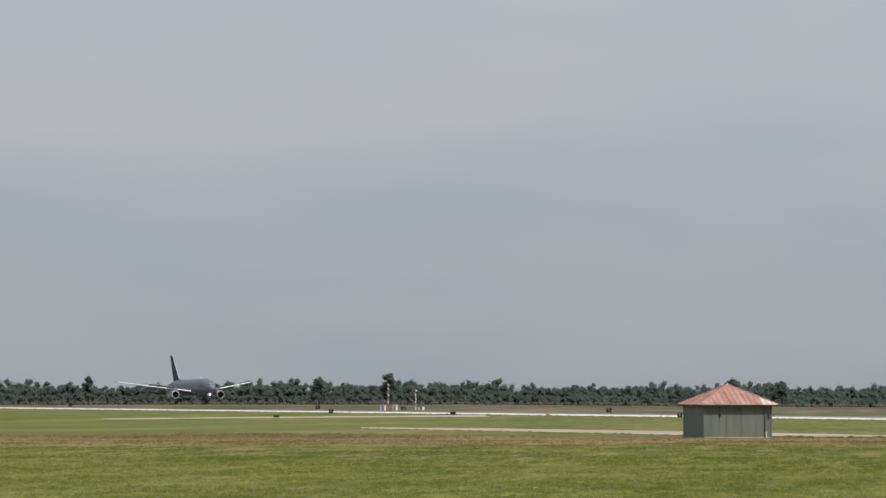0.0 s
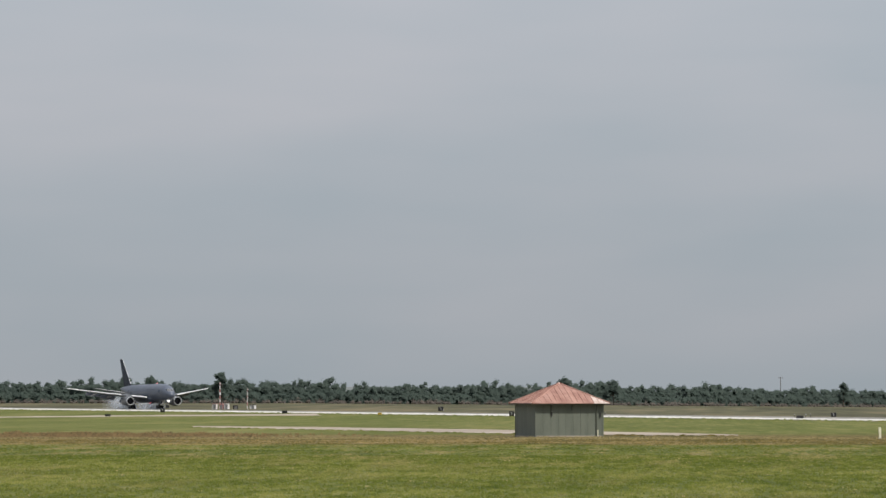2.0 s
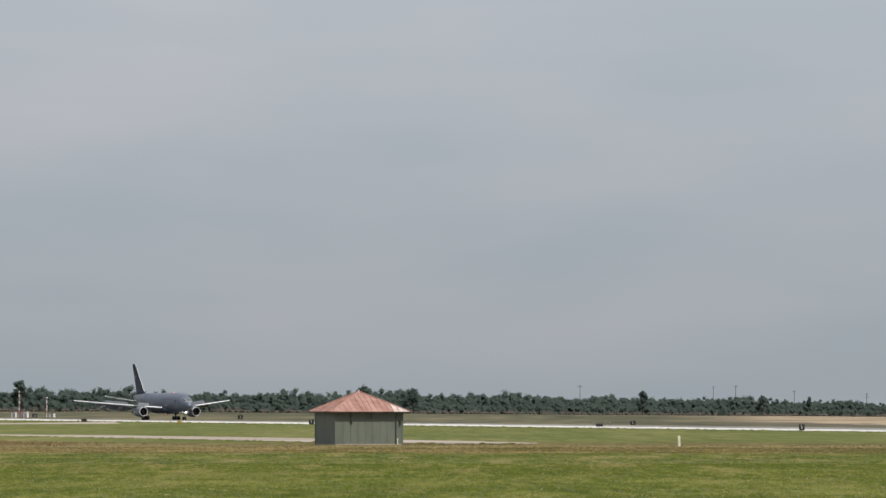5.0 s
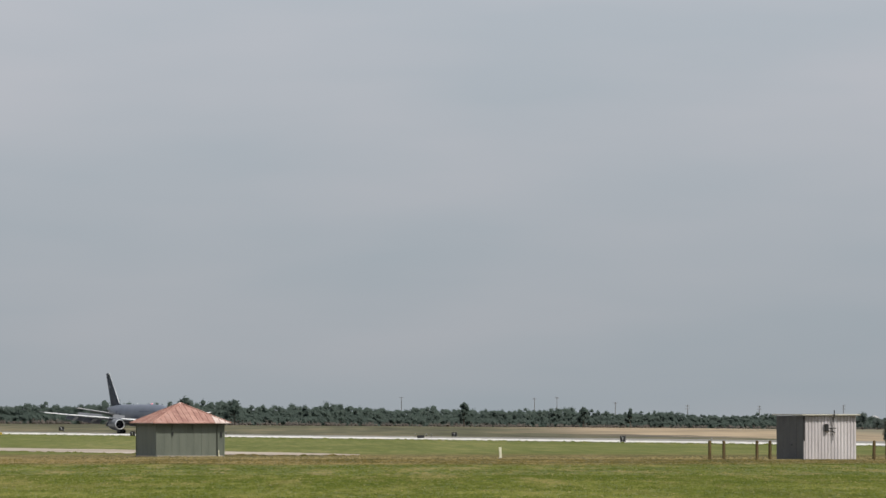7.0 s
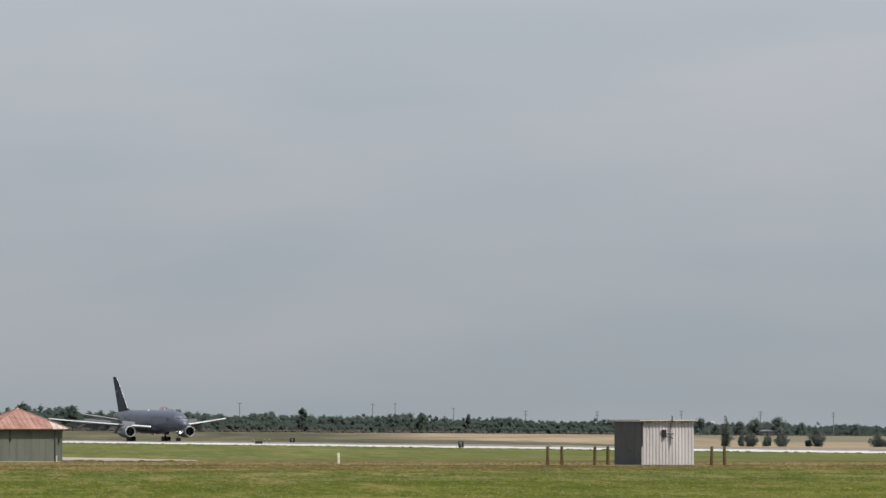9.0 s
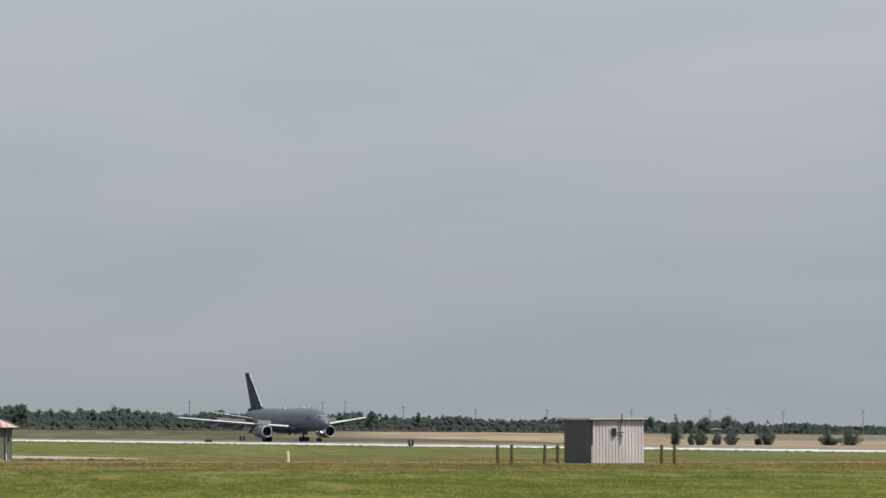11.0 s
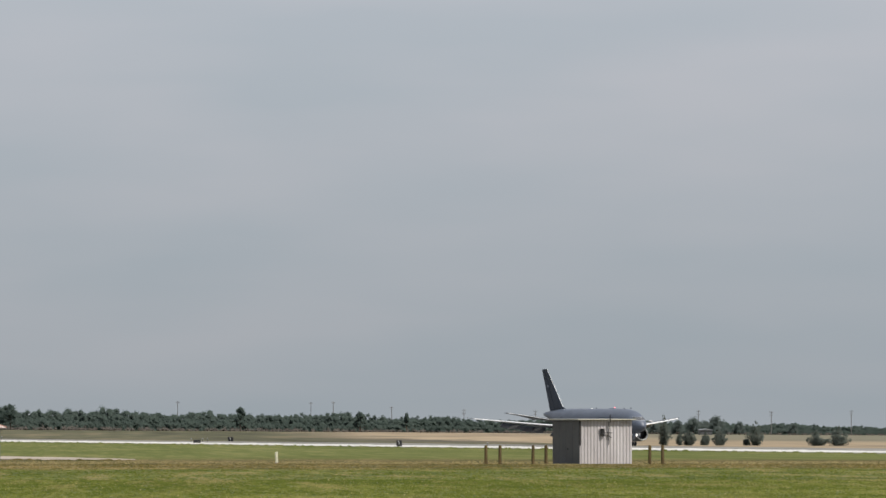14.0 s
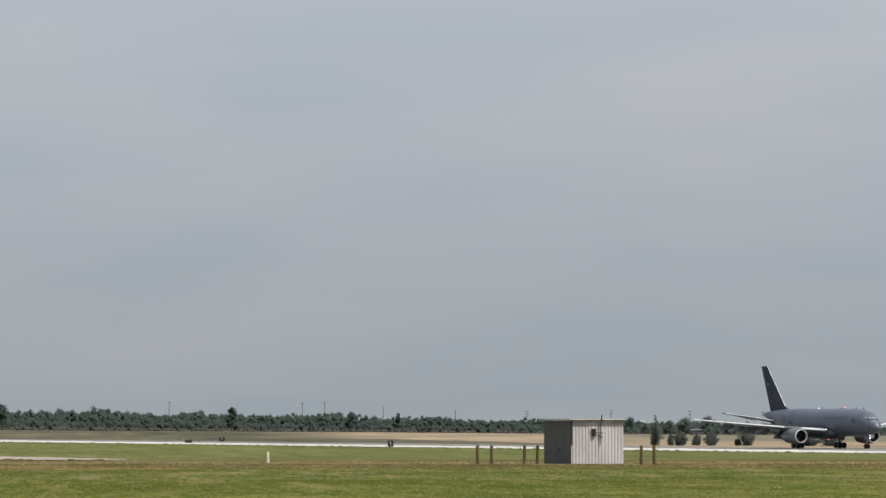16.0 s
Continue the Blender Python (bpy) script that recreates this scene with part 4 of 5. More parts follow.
def build_utility_pole(x, y, hgt, arms):
    up = thing("utility_pole", on(x, y, 15), "tall grey utility pole with crossarms on the far plain", "utility pole", "utility poles")
    part("pole", rod((0, 0, -0.5), (0, 0, hgt), 0.22, 0.15, 8), M_POLE, up)
    for i in range(arms):
        part("crossarm", box((2.0, 0.18, 0.18), (0, 0, hgt - 0.6 - 1.5 * i), 0.03), M_POLE, up)
        for sx in (-0.85, 0.85):
            part("insulator", rod((sx, 0, hgt - 0.5 - 1.5 * i), (sx, 0, hgt - 0.05 - 1.5 * i), 0.07, sides=6), M_STEEL, up)


build_posts()
build_marker()


def polar(a, d):
    """Place by bearing (thousandths of a radian clockwise from +y) and distance."""
    return d * math.sin(a / 1000), d * math.cos(a / 1000)


for a, d, w, h, mark in ((-124.9, 2380, 1.5, 1.4, False), (-85.2, 2075, 1.6, 1.25, True), (-83.1, 1722, 1.35, 1.15, True), (-38.4, 1812, 1.6, 1.2, True), (-27.0, 1500, 1.25, 1.15, True),
                         (24.7, 1470, 1.3, 1.0, True), (51.8, 1256, 1.15, 1.2, True)):
    x, y = polar(a, d)
    build_sign(x, y, w, h, M_BLACK, mark)
for a, d, w, h in ((-63.5, 1651, 1.5, 0.75), (-91.9, 1497, 1.5, 0.5), (19.3, 1394, 1.7, 0.65)):
    x, y = polar(a, d)
    build_sign(x, y, w, h, M_BLACK, False, label="low dark guidance box at the runway edge")
for a, d in ((18.4, 1440), (20.2, 1440), (21.0, 1445), (-38.0, 1700), (-12.0, 1560), (66.0, 1260), (84.0, 1215)):
    x, y = polar(a, d)
    stub = thing("runway_edge_light", on(x, y), "small dark runway edge light on a stem", "airfield light", "runway edge lights")
    part("stem", rod((0, 0, -0.1), (0, 0, 0.75), 0.05, sides=8), M_BLACK, stub)
    part("lens", rod((0, 0, 0.75), (0, 0, 0.95), 0.12, 0.07, 10), M_STEEL, stub)
x, y = polar(-48.2, 1560)
build_sign(x, y, 1.0, 0.6, M_YELLOW, False, label="small yellow taxiway sign at the runway edge")
x, y = polar(-73.9, 1995)
build_mast(x, y, 8.6, 0.20, 8)
x, y = polar(-69.5, 2000)
build_mast(x, y, 6.6, 0.12, 6)
for a, d, w, dd, h, wm, rm, lb in ((-74.7, 1985, 1.3, 1.6, 1.7, M_MAST_WHITE, M_RED, "white shelter with a red roof at the foot of a mast"),
                                   (-73.6, 1985, 0.9, 1.4, 1.7, M_RED, M_RED, "red equipment cabinet beside a mast"),
                                   (-72.8, 1985, 1.2, 1.6, 1.7, M_MAST_WHITE, M_MAST_WHITE, "white equipment cabinet beside a mast"),
                                   (-71.4, 1990, 1.2, 1.2, 1.1, M_BLACK, M_BLACK, "low dark equipment box"),
                                   (-68.6, 2010, 1.6, 1.6, 1.3, M_MAST_WHITE, M_BLACK, "white equipment box with a dark top")):
    x, y = polar(a, d)
    build_shelter(x, y, w, dd, h, wm, rm, lb)
for a, d, top, arms in ((16.2, 2960, 11.8, 1), (37.6, 3150, 11.6, 1), (41.2, 3150, 12.0, 1), (50.6, 3150, 9.4, 1), (62.2, 3150, 8.0, 2), (73.7, 3150, 7.6, 2), (87.2, 3150, 7.9, 2), (99.9, 3150, 7.6, 2), (111.6, 3150, 7.1, 2), (124.4, 3150, 7.4, 2)):
    x, y = polar(a, d)
    build_utility_pole(x, y, top - ground(x, y), arms)


# a low hill far behind the wood, its haze put into the colour
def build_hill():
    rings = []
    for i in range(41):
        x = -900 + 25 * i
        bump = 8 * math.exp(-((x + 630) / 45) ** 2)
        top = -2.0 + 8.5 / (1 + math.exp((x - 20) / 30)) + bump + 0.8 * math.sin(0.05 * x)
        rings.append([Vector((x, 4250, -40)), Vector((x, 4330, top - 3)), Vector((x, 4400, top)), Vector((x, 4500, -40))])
    tagged(new("distant_hill", obj("distant_hill", loft(rings), M_HILL)), "low wooded hill far behind the woodland belt, coloured pale blue-grey for haze", "hill", kind="structure")


build_hill()


# ---- trees ----
def leaf_cloud(verts, faces, rnd, centre, radius, count, size):
    """Leaf clumps as small uneven quads scattered through a ball, turned more or less to the light."""
    cx, cy, cz = centre
    for _ in range(count):
        u, v = rnd.uniform(-1, 1), rnd.uniform(0, 2 * math.pi)
        q = rnd.uniform(0.45, 1.05) * radius
        s = math.sqrt(1 - u * u)
        px, py, pz = cx + q * s * math.cos(v), cy + q * s * math.sin(v), cz + q * u * 0.9
        n = Vector((0.25 + rnd.uniform(-0.55, 0.55), -0.65 + rnd.uniform(-0.35, 0.35), 0.72 + rnd.uniform(-0.4, 0.4)))
        a = n.cross(Vector((rnd.uniform(-1, 1), rnd.uniform(-1, 1), rnd.uniform(-1, 1)))).normalized()
        b = n.cross(a).normalized()
        a, b = a * size * rnd.uniform(0.6, 1.3), b * size * rnd.uniform(0.5, 1.1)
        k = len(verts)
        verts += [(px - a.x - b.x, py - a.y - b.y, pz - a.z - b.z), (px + a.x - b.x * 0.6, py + a.y - b.y * 0.6, pz + a.z - b.z * 0.6),
                  (px + a.x * 0.7 + b.x, py + a.y * 0.7 + b.y, pz + a.z * 0.7 + b.z), (px - a.x * 0.8 + b.x * 0.9, py - a.y * 0.8 + b.y * 0.9, pz - a.z * 0.8 + b.z * 0.9)]
        faces.append((k, k + 1, k + 2, k + 3))


BALL = bmesh.new()
bmesh.ops.create_icosphere(BALL, subdivisions=1, radius=1.0)
BALL_V, BALL_F = [v.co.copy() for v in BALL.verts], [tuple(v.index for v in f.verts) for f in BALL.faces]
BALL.free()


def leaf_core(verts, faces, rnd, centre, radius):
    k = len(verts)
    for co in BALL_V:
        q = radius * rnd.uniform(0.74, 1.0)
        verts.append((centre[0] + co.x * q, centre[1] + co.y * q, centre[2] + co.z * q * 0.85))
    faces += [tuple(i + k for i in f) for f in BALL_F]


def soft_leaves(me):
    """Soft leaf shading: normals half turned to the open sky."""
    face_n = np.zeros(len(me.vertices) * 3, dtype=np.float32)
    me.vertices.foreach_get("normal", face_n)
    soft_n = face_n.reshape(-1, 3) * 0.35 + np.array([0.0, -0.45, 0.75])
    me.normals_split_custom_set_from_vertices((soft_n / np.linalg.norm(soft_n, axis=1, keepdims=True)).tolist())


def build_woods():
    rnd = random.Random(11)
    verts, faces = [], []
    line = [(-430, 2660, 10.0), (-190, 2690, 10.0), (-40, 2790, 9.6), (108, 3000, 8.4), (240, 3110, 6.7), (470, 3290, 4.6)]
    for (xa, ya, ha), (xb, yb, hb) in zip(line, line[1:]):
        run = math.hypot(xb - xa, yb - ya)
        # a skirt of low growth in front, then three ranks of rounded trees
        for row, share in enumerate((0.46, 0.80, 0.98, 1.05)):
            t = 0.0
            while t < run:
                f = t / run
                x, y = xa + (xb - xa) * f + rnd.uniform(-2, 2), ya + (yb - ya) * f + row * 6 - 6 + rnd.uniform(-1.8, 1.8)
                roll = noise.noise(Vector((x * 0.045, y * 0.02, row * 3.1)))
                hgt = (ha + (hb - ha) * f) * share * (0.92 + 0.36 * roll) * rnd.uniform(0.80, 1.10)
                wide = hgt * (rnd.uniform(0.40, 0.58) if row else rnd.uniform(0.7, 1.1))
                g = ground(x, y)
                blobs = rnd.randint(9, 12)
                for b in range(blobs):
                    up = 0.10 + 0.76 * (b / (blobs - 1))
                    reach = wide * math.sqrt(max(0.0, 1.0 - (max(0.0, up - 0.35) / 0.62) ** 2))
                    rad = wide * (0.44 - 0.16 * up) * rnd.uniform(0.75, 1.15)
                    c = (x + rnd.uniform(-1, 1) * (reach - rad * 0.6), y + rnd.uniform(-0.3, 0.3) * wide, g + hgt * (up + rnd.uniform(-0.04, 0.04)))
                    leaf_core(verts, faces, rnd, c, rad * 0.82)
                    leaf_cloud(verts, faces, rnd, c, rad * 1.10, 34, 0.25)
                t += wide * rnd.uniform(0.45, 0.85)
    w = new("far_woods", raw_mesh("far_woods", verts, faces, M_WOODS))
    soft_leaves(w.data)
    tagged(w, "long hazy belt of dense dark green woodland beyond the runway", "woods", kind="stuff")
    # bare scrub along the foot of the wood
    verts, faces = [], []
    for (xa, ya, ha), (xb, yb, hb) in zip(line, line[1:]):
        run = math.hypot(xb - xa, yb - ya)
        for i in range(int(run / 1.1)):
            f = rnd.random()
            x, y = xa + (xb - xa) * f, ya + (yb - ya) * f - rnd.uniform(12, 24)
            hh = rnd.uniform(0.6, 1.9) * (ha + (hb - ha) * f) / 10
            leaf_core(verts, faces, rnd, (x, y, ground(x, y) + hh * 0.25), hh * 0.7)
            leaf_cloud(verts, faces, rnd, (x, y, ground(x, y) + hh * 0.4), hh * 1.1, 12, 0.28)
    w = new("wood_edge_scrub", raw_mesh("wood_edge_scrub", verts, faces, M_SCRUB))
    tagged(w, "low greyish dry scrub along the foot of the woods", "scrub", kind="stuff")


def build_bush(x, y, hgt, wide, seed, label):
    """A ragged bush tree, leafy to the ground: stems that fan out, and sprays of small leaves along each of them."""
    rnd = random.Random(seed)
    bu = thing("bush", on(x, y), label, "bush", "bushes along the runway")
    bm = bmesh.new()
    verts, faces = [], []
    count = int(9 + 3 * wide)
    for i in range(count):
        a = 2.4 * i + rnd.uniform(-0.5, 0.5)
        lean = rnd.uniform(0.25, 1.0) if i else 0.05
        top = hgt * (1.0 - 0.72 * lean ** 1.3) * rnd.uniform(0.82, 1.05)
        e = Vector((wide * lean * math.cos(a), wide * lean * math.sin(a), top))
        rod((0.1 * math.cos(a), 0.1 * math.sin(a), -0.2), e * 0.92, 0.06, 0.02, 5, bm)
        sprays = 7 if i else 10
        for j in range(sprays):
            f = 0.10 + 0.86 * j / (sprays - 1)
            swell = math.sin(math.pi * min(1.0, 0.25 + 0.75 * f)) * 0.75 + 0.25
            rad = (0.20 * wide + 0.18) * swell * rnd.uniform(0.7, 1.25)
            c = e * f + Vector((rnd.uniform(-1, 1), rnd.uniform(-1, 1), rnd.uniform(-0.6, 0.6))) * 0.22 * wide * swell
            c.z = max(c.z, rad * 0.5)
            leaf_cloud(verts, faces, rnd, c, rad * 1.3, 24, 0.10)
    part("stems", bm, M_BARK, bu)
    cr = new("crown", raw_mesh("crown", verts, faces, M_LEAF))
    soft_leaves(cr.data)
    cr.parent = bu
    return bu


def build_tree(x, y, hgt, wide, low, seed, label, leaf=None, dense=26, name="tree", group="trees behind the runway", size=None):
    """Trunk, limbs that fork, and a crown of leaf clumps round the limb ends."""
    rnd = random.Random(seed)
    tr = thing(name, on(x, y), label, name, group)
    bm = bmesh.new()
    rod((0, 0, -0.3), (0.05 * hgt * rnd.uniform(-1, 1), 0, hgt * 0.45), hgt * 0.032, hgt * 0.02, 8, bm)
    rod((0, 0, hgt * 0.4), (0, 0, hgt * 0.9), hgt * 0.02, hgt * 0.006, 7, bm)
    ends = []
    for i in range(11):
        a = i * 2.4 + rnd.uniform(-0.4, 0.4)
        z0 = hgt * (low + (0.75 - low) * i / 10)
        reach = wide * rnd.uniform(0.45, 0.95) * (1.0 - 0.6 * i / 10)
        e = (reach * math.cos(a), reach * math.sin(a), z0 + hgt * rnd.uniform(0.06, 0.2))
        rod((0, 0, z0), e, hgt * 0.012, hgt * 0.004, 5, bm)
        ends.append(e)
    part("trunk", bm, M_BARK, tr)
    verts, faces = [], []
    for e in ends + [(0, 0, hgt * 0.8), (0, 0, hgt * 0.93), (rnd.uniform(-0.2, 0.2) * wide, 0, hgt * 0.62), (0, 0.2 * wide, hgt * 0.5)]:
        rad = wide * rnd.uniform(0.26, 0.42)
        leaf_core(verts, faces, rnd, e, rad * 0.66)
        leaf_cloud(verts, faces, rnd, e, rad, int(dense * 2.4), size or 0.030 * hgt)
    cr = new("crown", raw_mesh("crown", verts, faces, leaf or M_LEAF))
    soft_leaves(cr.data)
    cr.parent = tr
    return tr


build_woods()
# taller trees that stand out of the belt, then the bushes and trees on the plain
for a, d, hgt, wide in ((-73.6, 2640, 13.2, 5.0), (-122.0, 2640, 12.2, 2.6), (-85.0, 2640, 11.5, 4.5), (-18.5, 2650, 11.4, 5.6), (-10.6, 2690, 10.6, 5.4), (26.3, 2850, 10.8, 3.8), (45.5, 3000, 9.6, 3.6), (53.0, 3010, 9.4, 2.2)):
    x, y = polar(a, d)
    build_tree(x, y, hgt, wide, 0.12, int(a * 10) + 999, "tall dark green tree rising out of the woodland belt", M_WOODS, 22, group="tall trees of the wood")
for a, d, hgt, wide in ((94.3, 1315, 7.0, 2.0), (96.9, 1322, 3.0, 0.9), (98.4, 1312, 3.4, 2.1), (101.0, 1318, 2.8, 1.3), (103.3, 1312, 3.7, 2.2),
                        (109.1, 1310, 5.3, 2.3), (107.6, 1312, 1.6, 1.0), (118.9, 1300, 3.5, 2.3), (122.3, 1298, 4.3, 2.9)):
    x, y = polar(a, d)
    build_bush(x, y, hgt, wide, int(a * 10), "ragged dark green bush tree at the edge of the ripe field")
# far round trees: paler, bluer leaf colour imitates the haze in front of them
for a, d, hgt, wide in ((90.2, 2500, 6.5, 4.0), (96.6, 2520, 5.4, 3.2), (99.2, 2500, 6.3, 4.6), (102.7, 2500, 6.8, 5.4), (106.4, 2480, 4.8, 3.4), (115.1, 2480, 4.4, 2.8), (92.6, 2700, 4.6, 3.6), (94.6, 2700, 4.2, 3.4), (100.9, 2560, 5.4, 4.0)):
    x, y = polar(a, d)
    build_tree(x, y, hgt, wide, 0.08, int(a * 10) + 3, "round dark tree on the far plain, leaves paled to look hazy", M_PLAIN_LEAF, 36, group="far round trees")


# far farm buildings seen between the trees
def build_farm(x, y, w, d, h, roof_h, walls, roof, label):
    fb = thing("farm_building", on(x, y, 8), label, "farm building", "far farm buildings")
    part("wall", box((w, d, h + 0.5), (0, 0, h / 2 - 0.25)), walls, fb)
    ring = lambda yy: [Vector((-w / 2 - 0.4, yy, h)), Vector((0, yy, h + roof_h)), Vector((w / 2 + 0.4, yy, h)), Vector((0, yy, h - 0.1))]
    part("roof", loft([ring(-d / 2 - 0.4), ring(d / 2 + 0.4)]), roof, fb)
    part("door", box((w * 0.25, 0.1, h * 0.7), (0, -d / 2 - 0.04, h * 0.36), 0.01), M_GREY_SHEET, fb)


x, y = polar(101.0, 2470)
build_farm(x, y, 4.6, 4.0, 1.9, 0.6, M_GREY_SHEET, M_STEEL, "small far farm building with a pale roof among trees")
x, y = polar(92.2, 3360)
build_farm(x, y, 3.4, 5.0, 6.0, 1.3, M_MAST_WHITE, M_MAST_WHITE, "bright white far barn showing over the plain")


# ---- grass blades in the foreground ----
def build_grass(name, seed, count, near, far, tall, material, label, wide=1.0, swing=(-0.150, 0.150), patchy=0.0):
    rnd = np.random.RandomState(seed)
    d = np.sqrt(rnd.uniform(near ** 2, far ** 2, count))
    a = rnd.uniform(*swing, count)
    x, y = d * np.sin(a), d * np.cos(a)
    tuftness = patchy * np.sin(x * 0.55 + 2.0 * np.sin(y * 0.11)) + patchy * np.sin(x * 1.7 + y * 0.3)
    keep = tuftness + rnd.uniform(-1, 1, count) > -1.2 + 0.9 * patchy
    if patchy:
        edge = (a - swing[0]) / (swing[1] - swing[0])
        keep &= (rnd.uniform(0, 0.45, count) < np.minimum(edge, 1 - edge)) | (patchy < 0.9)
    x, y, d, tall = x[keep], y[keep], d[keep], tall * (1 + 0.45 * patchy * tuftness[keep])
    k = len(x)
    verts, faces = np.zeros((k, 3, 3, 3)), []
    for b in range(3):
        t = rnd.uniform(0, 2 * np.pi, k)
        w = rnd.uniform(0.012, 0.03, k) * wide * (1 + d / 160)
        h = tall * rnd.uniform(0.5, 1.3, k)
        ox, oy = x + rnd.normal(0, 0.05 * wide, k), y + rnd.normal(0, 0.05 * wide, k)
        z = 5.6 - 0.0043 * oy
        verts[:, b, 0] = np.stack([ox - w, oy, z - 0.02], 1)
        verts[:, b, 1] = np.stack([ox + w, oy, z - 0.02], 1)
        verts[:, b, 2] = np.stack([ox + h * 0.6 * np.cos(t), oy + h * (0.35 + 0.5 * np.abs(np.sin(t))), z + h], 1)
    me = bpy.data.meshes.new(name)
    flat = verts.reshape(-1, 3)
    me.from_pydata(flat.tolist(), [], np.arange(len(flat)).reshape(-1, 3).tolist())
    me.materials.append(material)
    me.normals_split_custom_set_from_vertices(np.tile(np.array([[0.0, -0.25, 0.97]]), (len(flat), 1)).tolist())
    tagged(new(name, me), label, "grass", kind="stuff")


build_grass("mown_grass", 3, 46000, 112, 250, 0.045, M_TURF, "short mown green grass blades with dry clippings", 0.8)
build_grass("dry_clippings", 8, 1800, 112, 300, 0.028, M_DRY_BLADE, "straw-coloured dry clippings lying in the mown grass", 0.9, patchy=0.5)
build_grass("meadow_grass", 12, 26000, 245, 405, 0.042, M_TURF, "short yellow-green grass on the falling field", 0.8, patchy=0.4)
build_grass("rough_grass", 4, 7000, 405, 440, 0.055, M_DRY_BLADE, "longer dry brown grass in an unmown strip", 1.0, patchy=0.6)
build_grass("shed_weeds", 6, 420, 390, 394, 0.06, M_DRY_BLADE, "dry weeds along the foot of the shed", 1.0, (0.074, 0.092))
build_grass("hut_weeds", 7, 60, 446, 448, 0.06, M_DRY_BLADE, "pale dry weeds along the foot of the hut", 0.8, (-0.026, -0.012))
build_grass("dead_weeds", 9, 2600, 440, 500, 0.17, M_DEAD, "tall reddish-brown dead weeds in the unmown strip", 1.0, (-0.118, -0.068), 1.0)
build_grass("low_dead_weeds", 10, 2400, 436, 500, 0.11, M_DEAD, "low reddish-brown dead weeds in the unmown strip", 1.0, (-0.152, -0.046), 1.0)


def build_verge(name, seed, line, count, tall, material, label, out=3.0, wide=0.16):
    """Uneven tufts along a pavement's near edge: blades that lean, in clumps of a few metres."""
    rnd = np.random.RandomState(seed)
    t = rnd.uniform(0, len(line) - 1.001, count)
    i = t.astype(int)
    pts = np.array(line)
    p = pts[i] + (pts[i + 1] - pts[i]) * (t - i)[:, None]
    p[:, 1] -= rnd.uniform(0, out, count)
    run = p[:, 0] * 2.2
    lump = 0.5 + 0.3 * np.sin(run * 1.3 + 2 * np.sin(run * 0.37)) + 0.25 * np.sin(run * 2.9 + 1.7 * np.sin(run * 0.9))
    h = tall * np.clip(lump, 0.12, 1.1) * rnd.uniform(0.5, 1.2, count)
    w = wide * rnd.uniform(0.5, 1.2, count)
    z = np.array([ground(x, y) for x, y in p])
    lean = rnd.uniform(-0.5, 0.5, count) * h
    verts = np.stack([np.stack([p[:, 0] - w, p[:, 1], z - 0.02], 1), np.stack([p[:, 0] + w, p[:, 1], z - 0.02], 1), np.stack([p[:, 0] + lean, p[:, 1] + 0.2 * h, z + h], 1)], 1).reshape(-1, 3)
    me = bpy.data.meshes.new(name)
    me.from_pydata(verts.tolist(), [], np.arange(len(verts)).reshape(-1, 3).tolist())
    me.materials.append(material)
    me.normals_split_custom_set_from_vertices(np.tile(np.array([[0.0, -0.25, 0.97]]), (len(verts), 1)).tolist())
    tagged(new(name, me), label, "grass", kind="stuff")


# tufts added so that their uneven tops imitate heat shimmer on the runway edge
build_verge("runway_shimmer_tufts", 31, edge_of_runway(-47, -900, 700), 16000, 0.34, M_TURF, "uneven grass tufts added along the runway's edge to imitate heat shimmer")
build_verge("road_verge_grass", 32, [(-57.6, 733), (-38.2, 638), (-14.6, 510), (-1, 467), (4.3, 471)], 5000, 0.13, M_TURF, "uneven grass growing over the old road's edge", 4.0, 0.09)


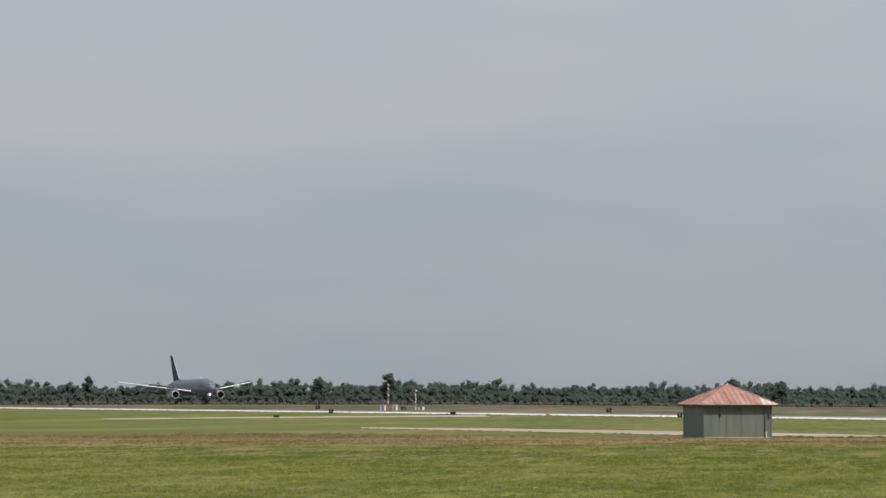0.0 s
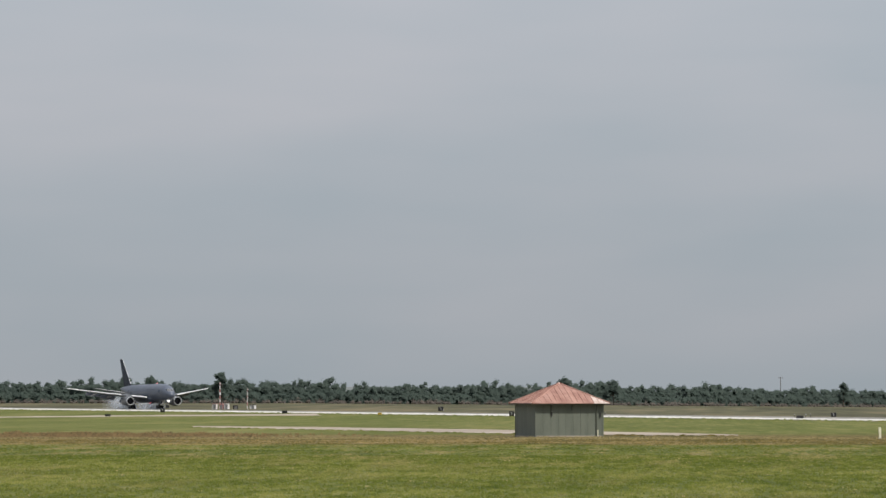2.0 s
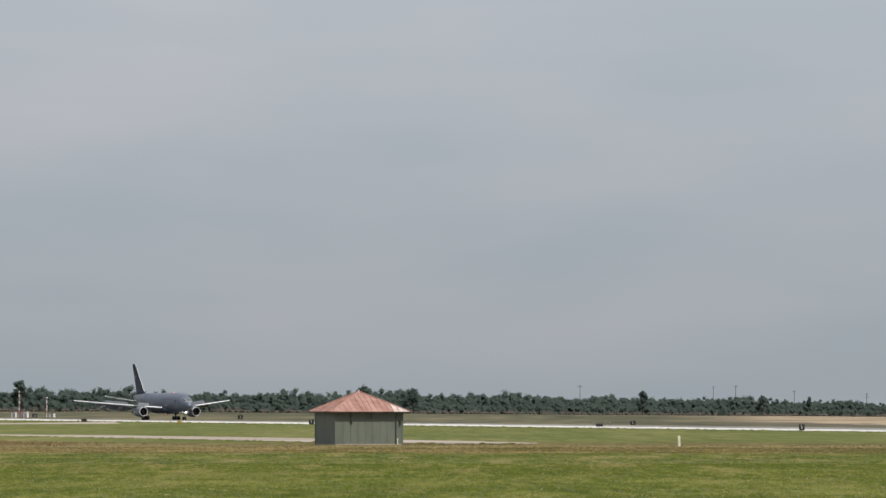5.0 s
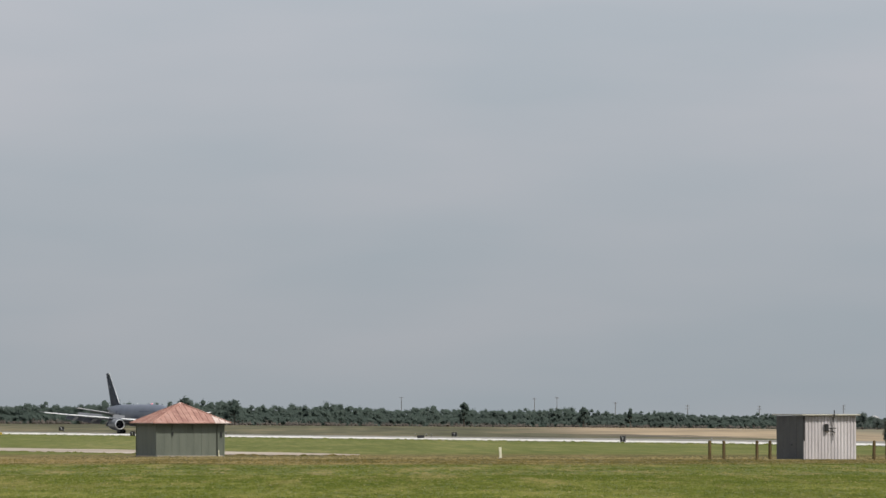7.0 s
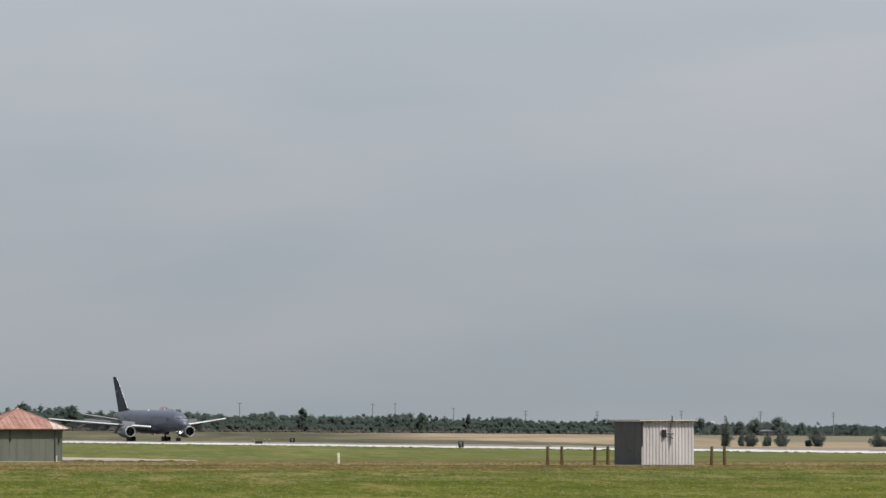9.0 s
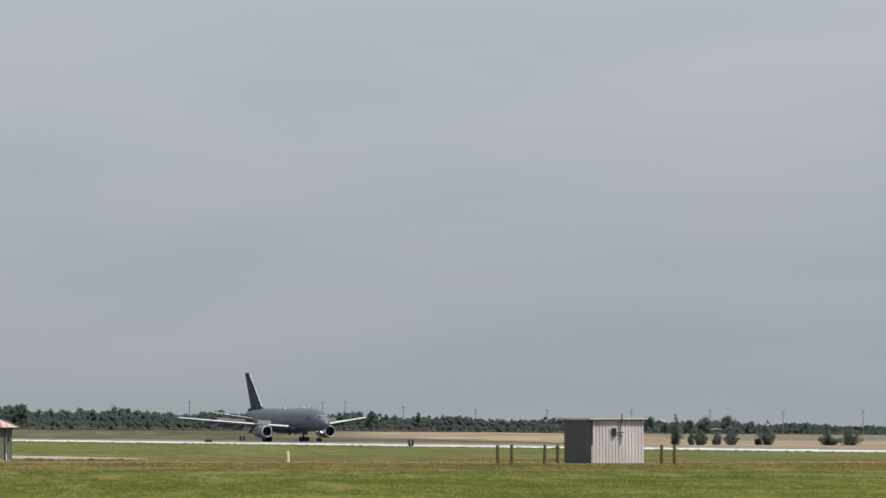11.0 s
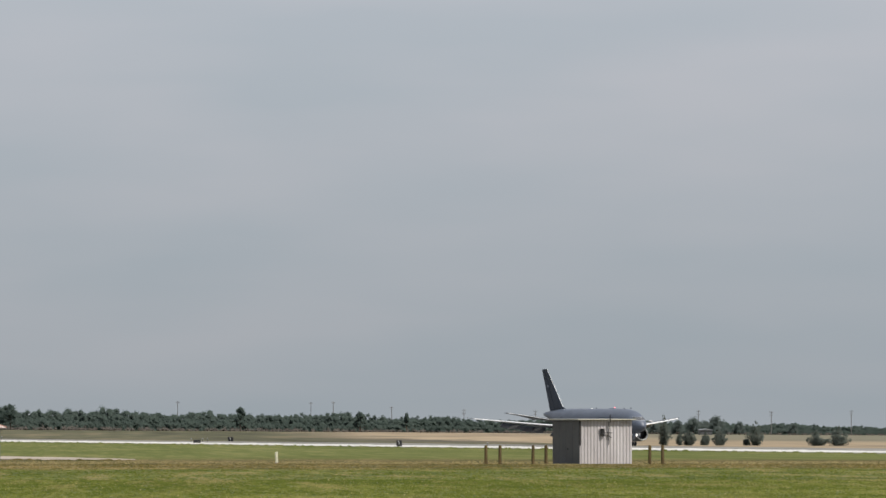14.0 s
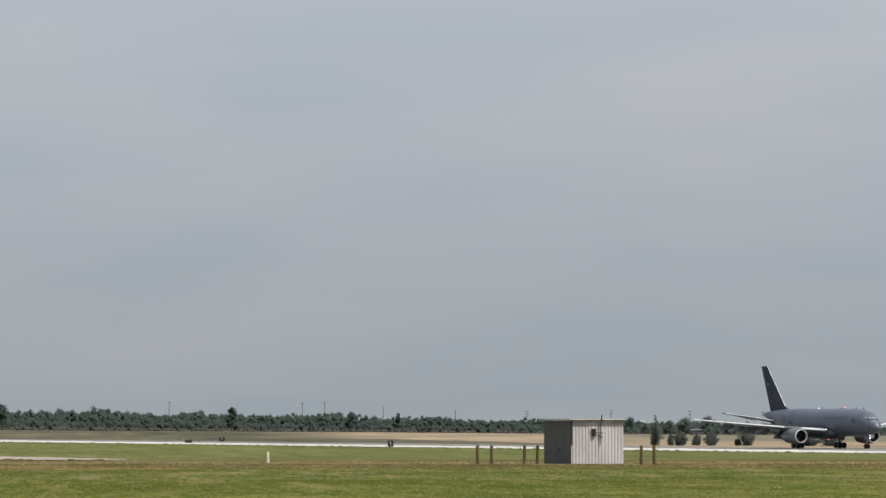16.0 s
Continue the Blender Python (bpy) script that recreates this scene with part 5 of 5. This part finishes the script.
# ---- what moves ----
def jet_pose(t):
    s = -490.3 + 71.38 * t - 0.720 * t * t
    s += float(np.interp(t, (0.0, 1.0, 2.0, 2.5, 3.0, 3.5, 4.0, 6.5, 7.0, 7.5, 8.0, 8.5, 9.0, 11.5, 12.5, 13.5, 14.5, 15.5, 16.0),
                         (-0.3, -1.3, -2.2, -2.3, -1.3, 0.2, 2.2, 1.4, 0.3, -0.3, 0.1, 0.5, 0.4, -1.0, -0.4, 0.2, 0.4, 0.4, 0.4)))
    lift = float(np.interp(t, (0.0, 1.0, 1.5, 2.0, 2.4), (2.4, 1.35, 0.6, 0.15, 0.0)))
    nose = float(np.interp(t, (0.0, 2.2, 3.0), (0.8, 0.8, 0.0)))
    crab = float(np.interp(t, (0.0, 1.0, 2.0, 2.5, 3.0, 3.5, 4.0, 6.5, 8.5, 9.0, 11.5, 12.5, 13.5, 15.5, 16.0),
                           (1.4, 2.4, 3.0, 3.2, 2.9, 2.0, 1.3, 0.4, 0.1, -0.05, -0.35, -0.35, -0.4, -0.55, -0.6)))
    p = MID + ALONG * s
    return pose(p.x, p.y, 0.09 + lift, 0, 0, -67.6) @ pose(-20, 0, 0, 0, 0, crab) @ pose(-4.8, 0, 0) @ pose(0, 0, 0, 0, -nose, 0) @ pose(24.8, 0, 0)


def motions():
    walk(JET, [(i * 0.25, jet_pose(i * 0.25)) for i in range(65)])
    # the wings bend up in flight and sink back as the wheels take the weight
    for wing, sg in WINGS:
        walk(wing, [(t, pose(0, sg * 2.5, 3.2) @ pose(0, 0, 0, sg * up, 0, 0) @ pose(0, -sg * 2.5, -3.2)) for t, up in ((0.0, 3.4), (1.6, 3.2), (2.4, 1.4), (3.4, 0.2), (4.5, 0.0), (16.0, 0.0))])
    for sp, at, tilt, turn, back in SPOILERS:
        rows = []
        for t, up in ((0.0, 0.0), (2.2, 0.0), (2.9, 50.0), (12.0, 50.0), (13.4, 0.0), (16.0, 0.0)):
            rows.append((t, pose(*at) @ pose(0, 0, 0, 0, tilt, turn) @ pose(0, 0, 0, up * back, 0, 0)))
        walk(sp, rows)
    for ob, born, start, drift, rise, sz in PUFFS:
        under = start + Vector((0, 0, -3.0 - 2 * sz))
        rows = [(0.0, under), (born - 0.25, under), (born, start + Vector((0, 0, 0.3))), (born + 0.5, start + drift * 0.35 + Vector((0, 0, rise * 0.35))),
                (born + 1.3, start + drift + Vector((0, 0, rise * 0.75))), (born + 2.6, start + drift * 1.8 + Vector((0, 0, rise * 1.1))), (16.0, start + drift * 5 + Vector((0, 0, rise * 2.5)))]
        walk(ob, [(t, Matrix.Translation(p)) for t, p in rows])


motions()
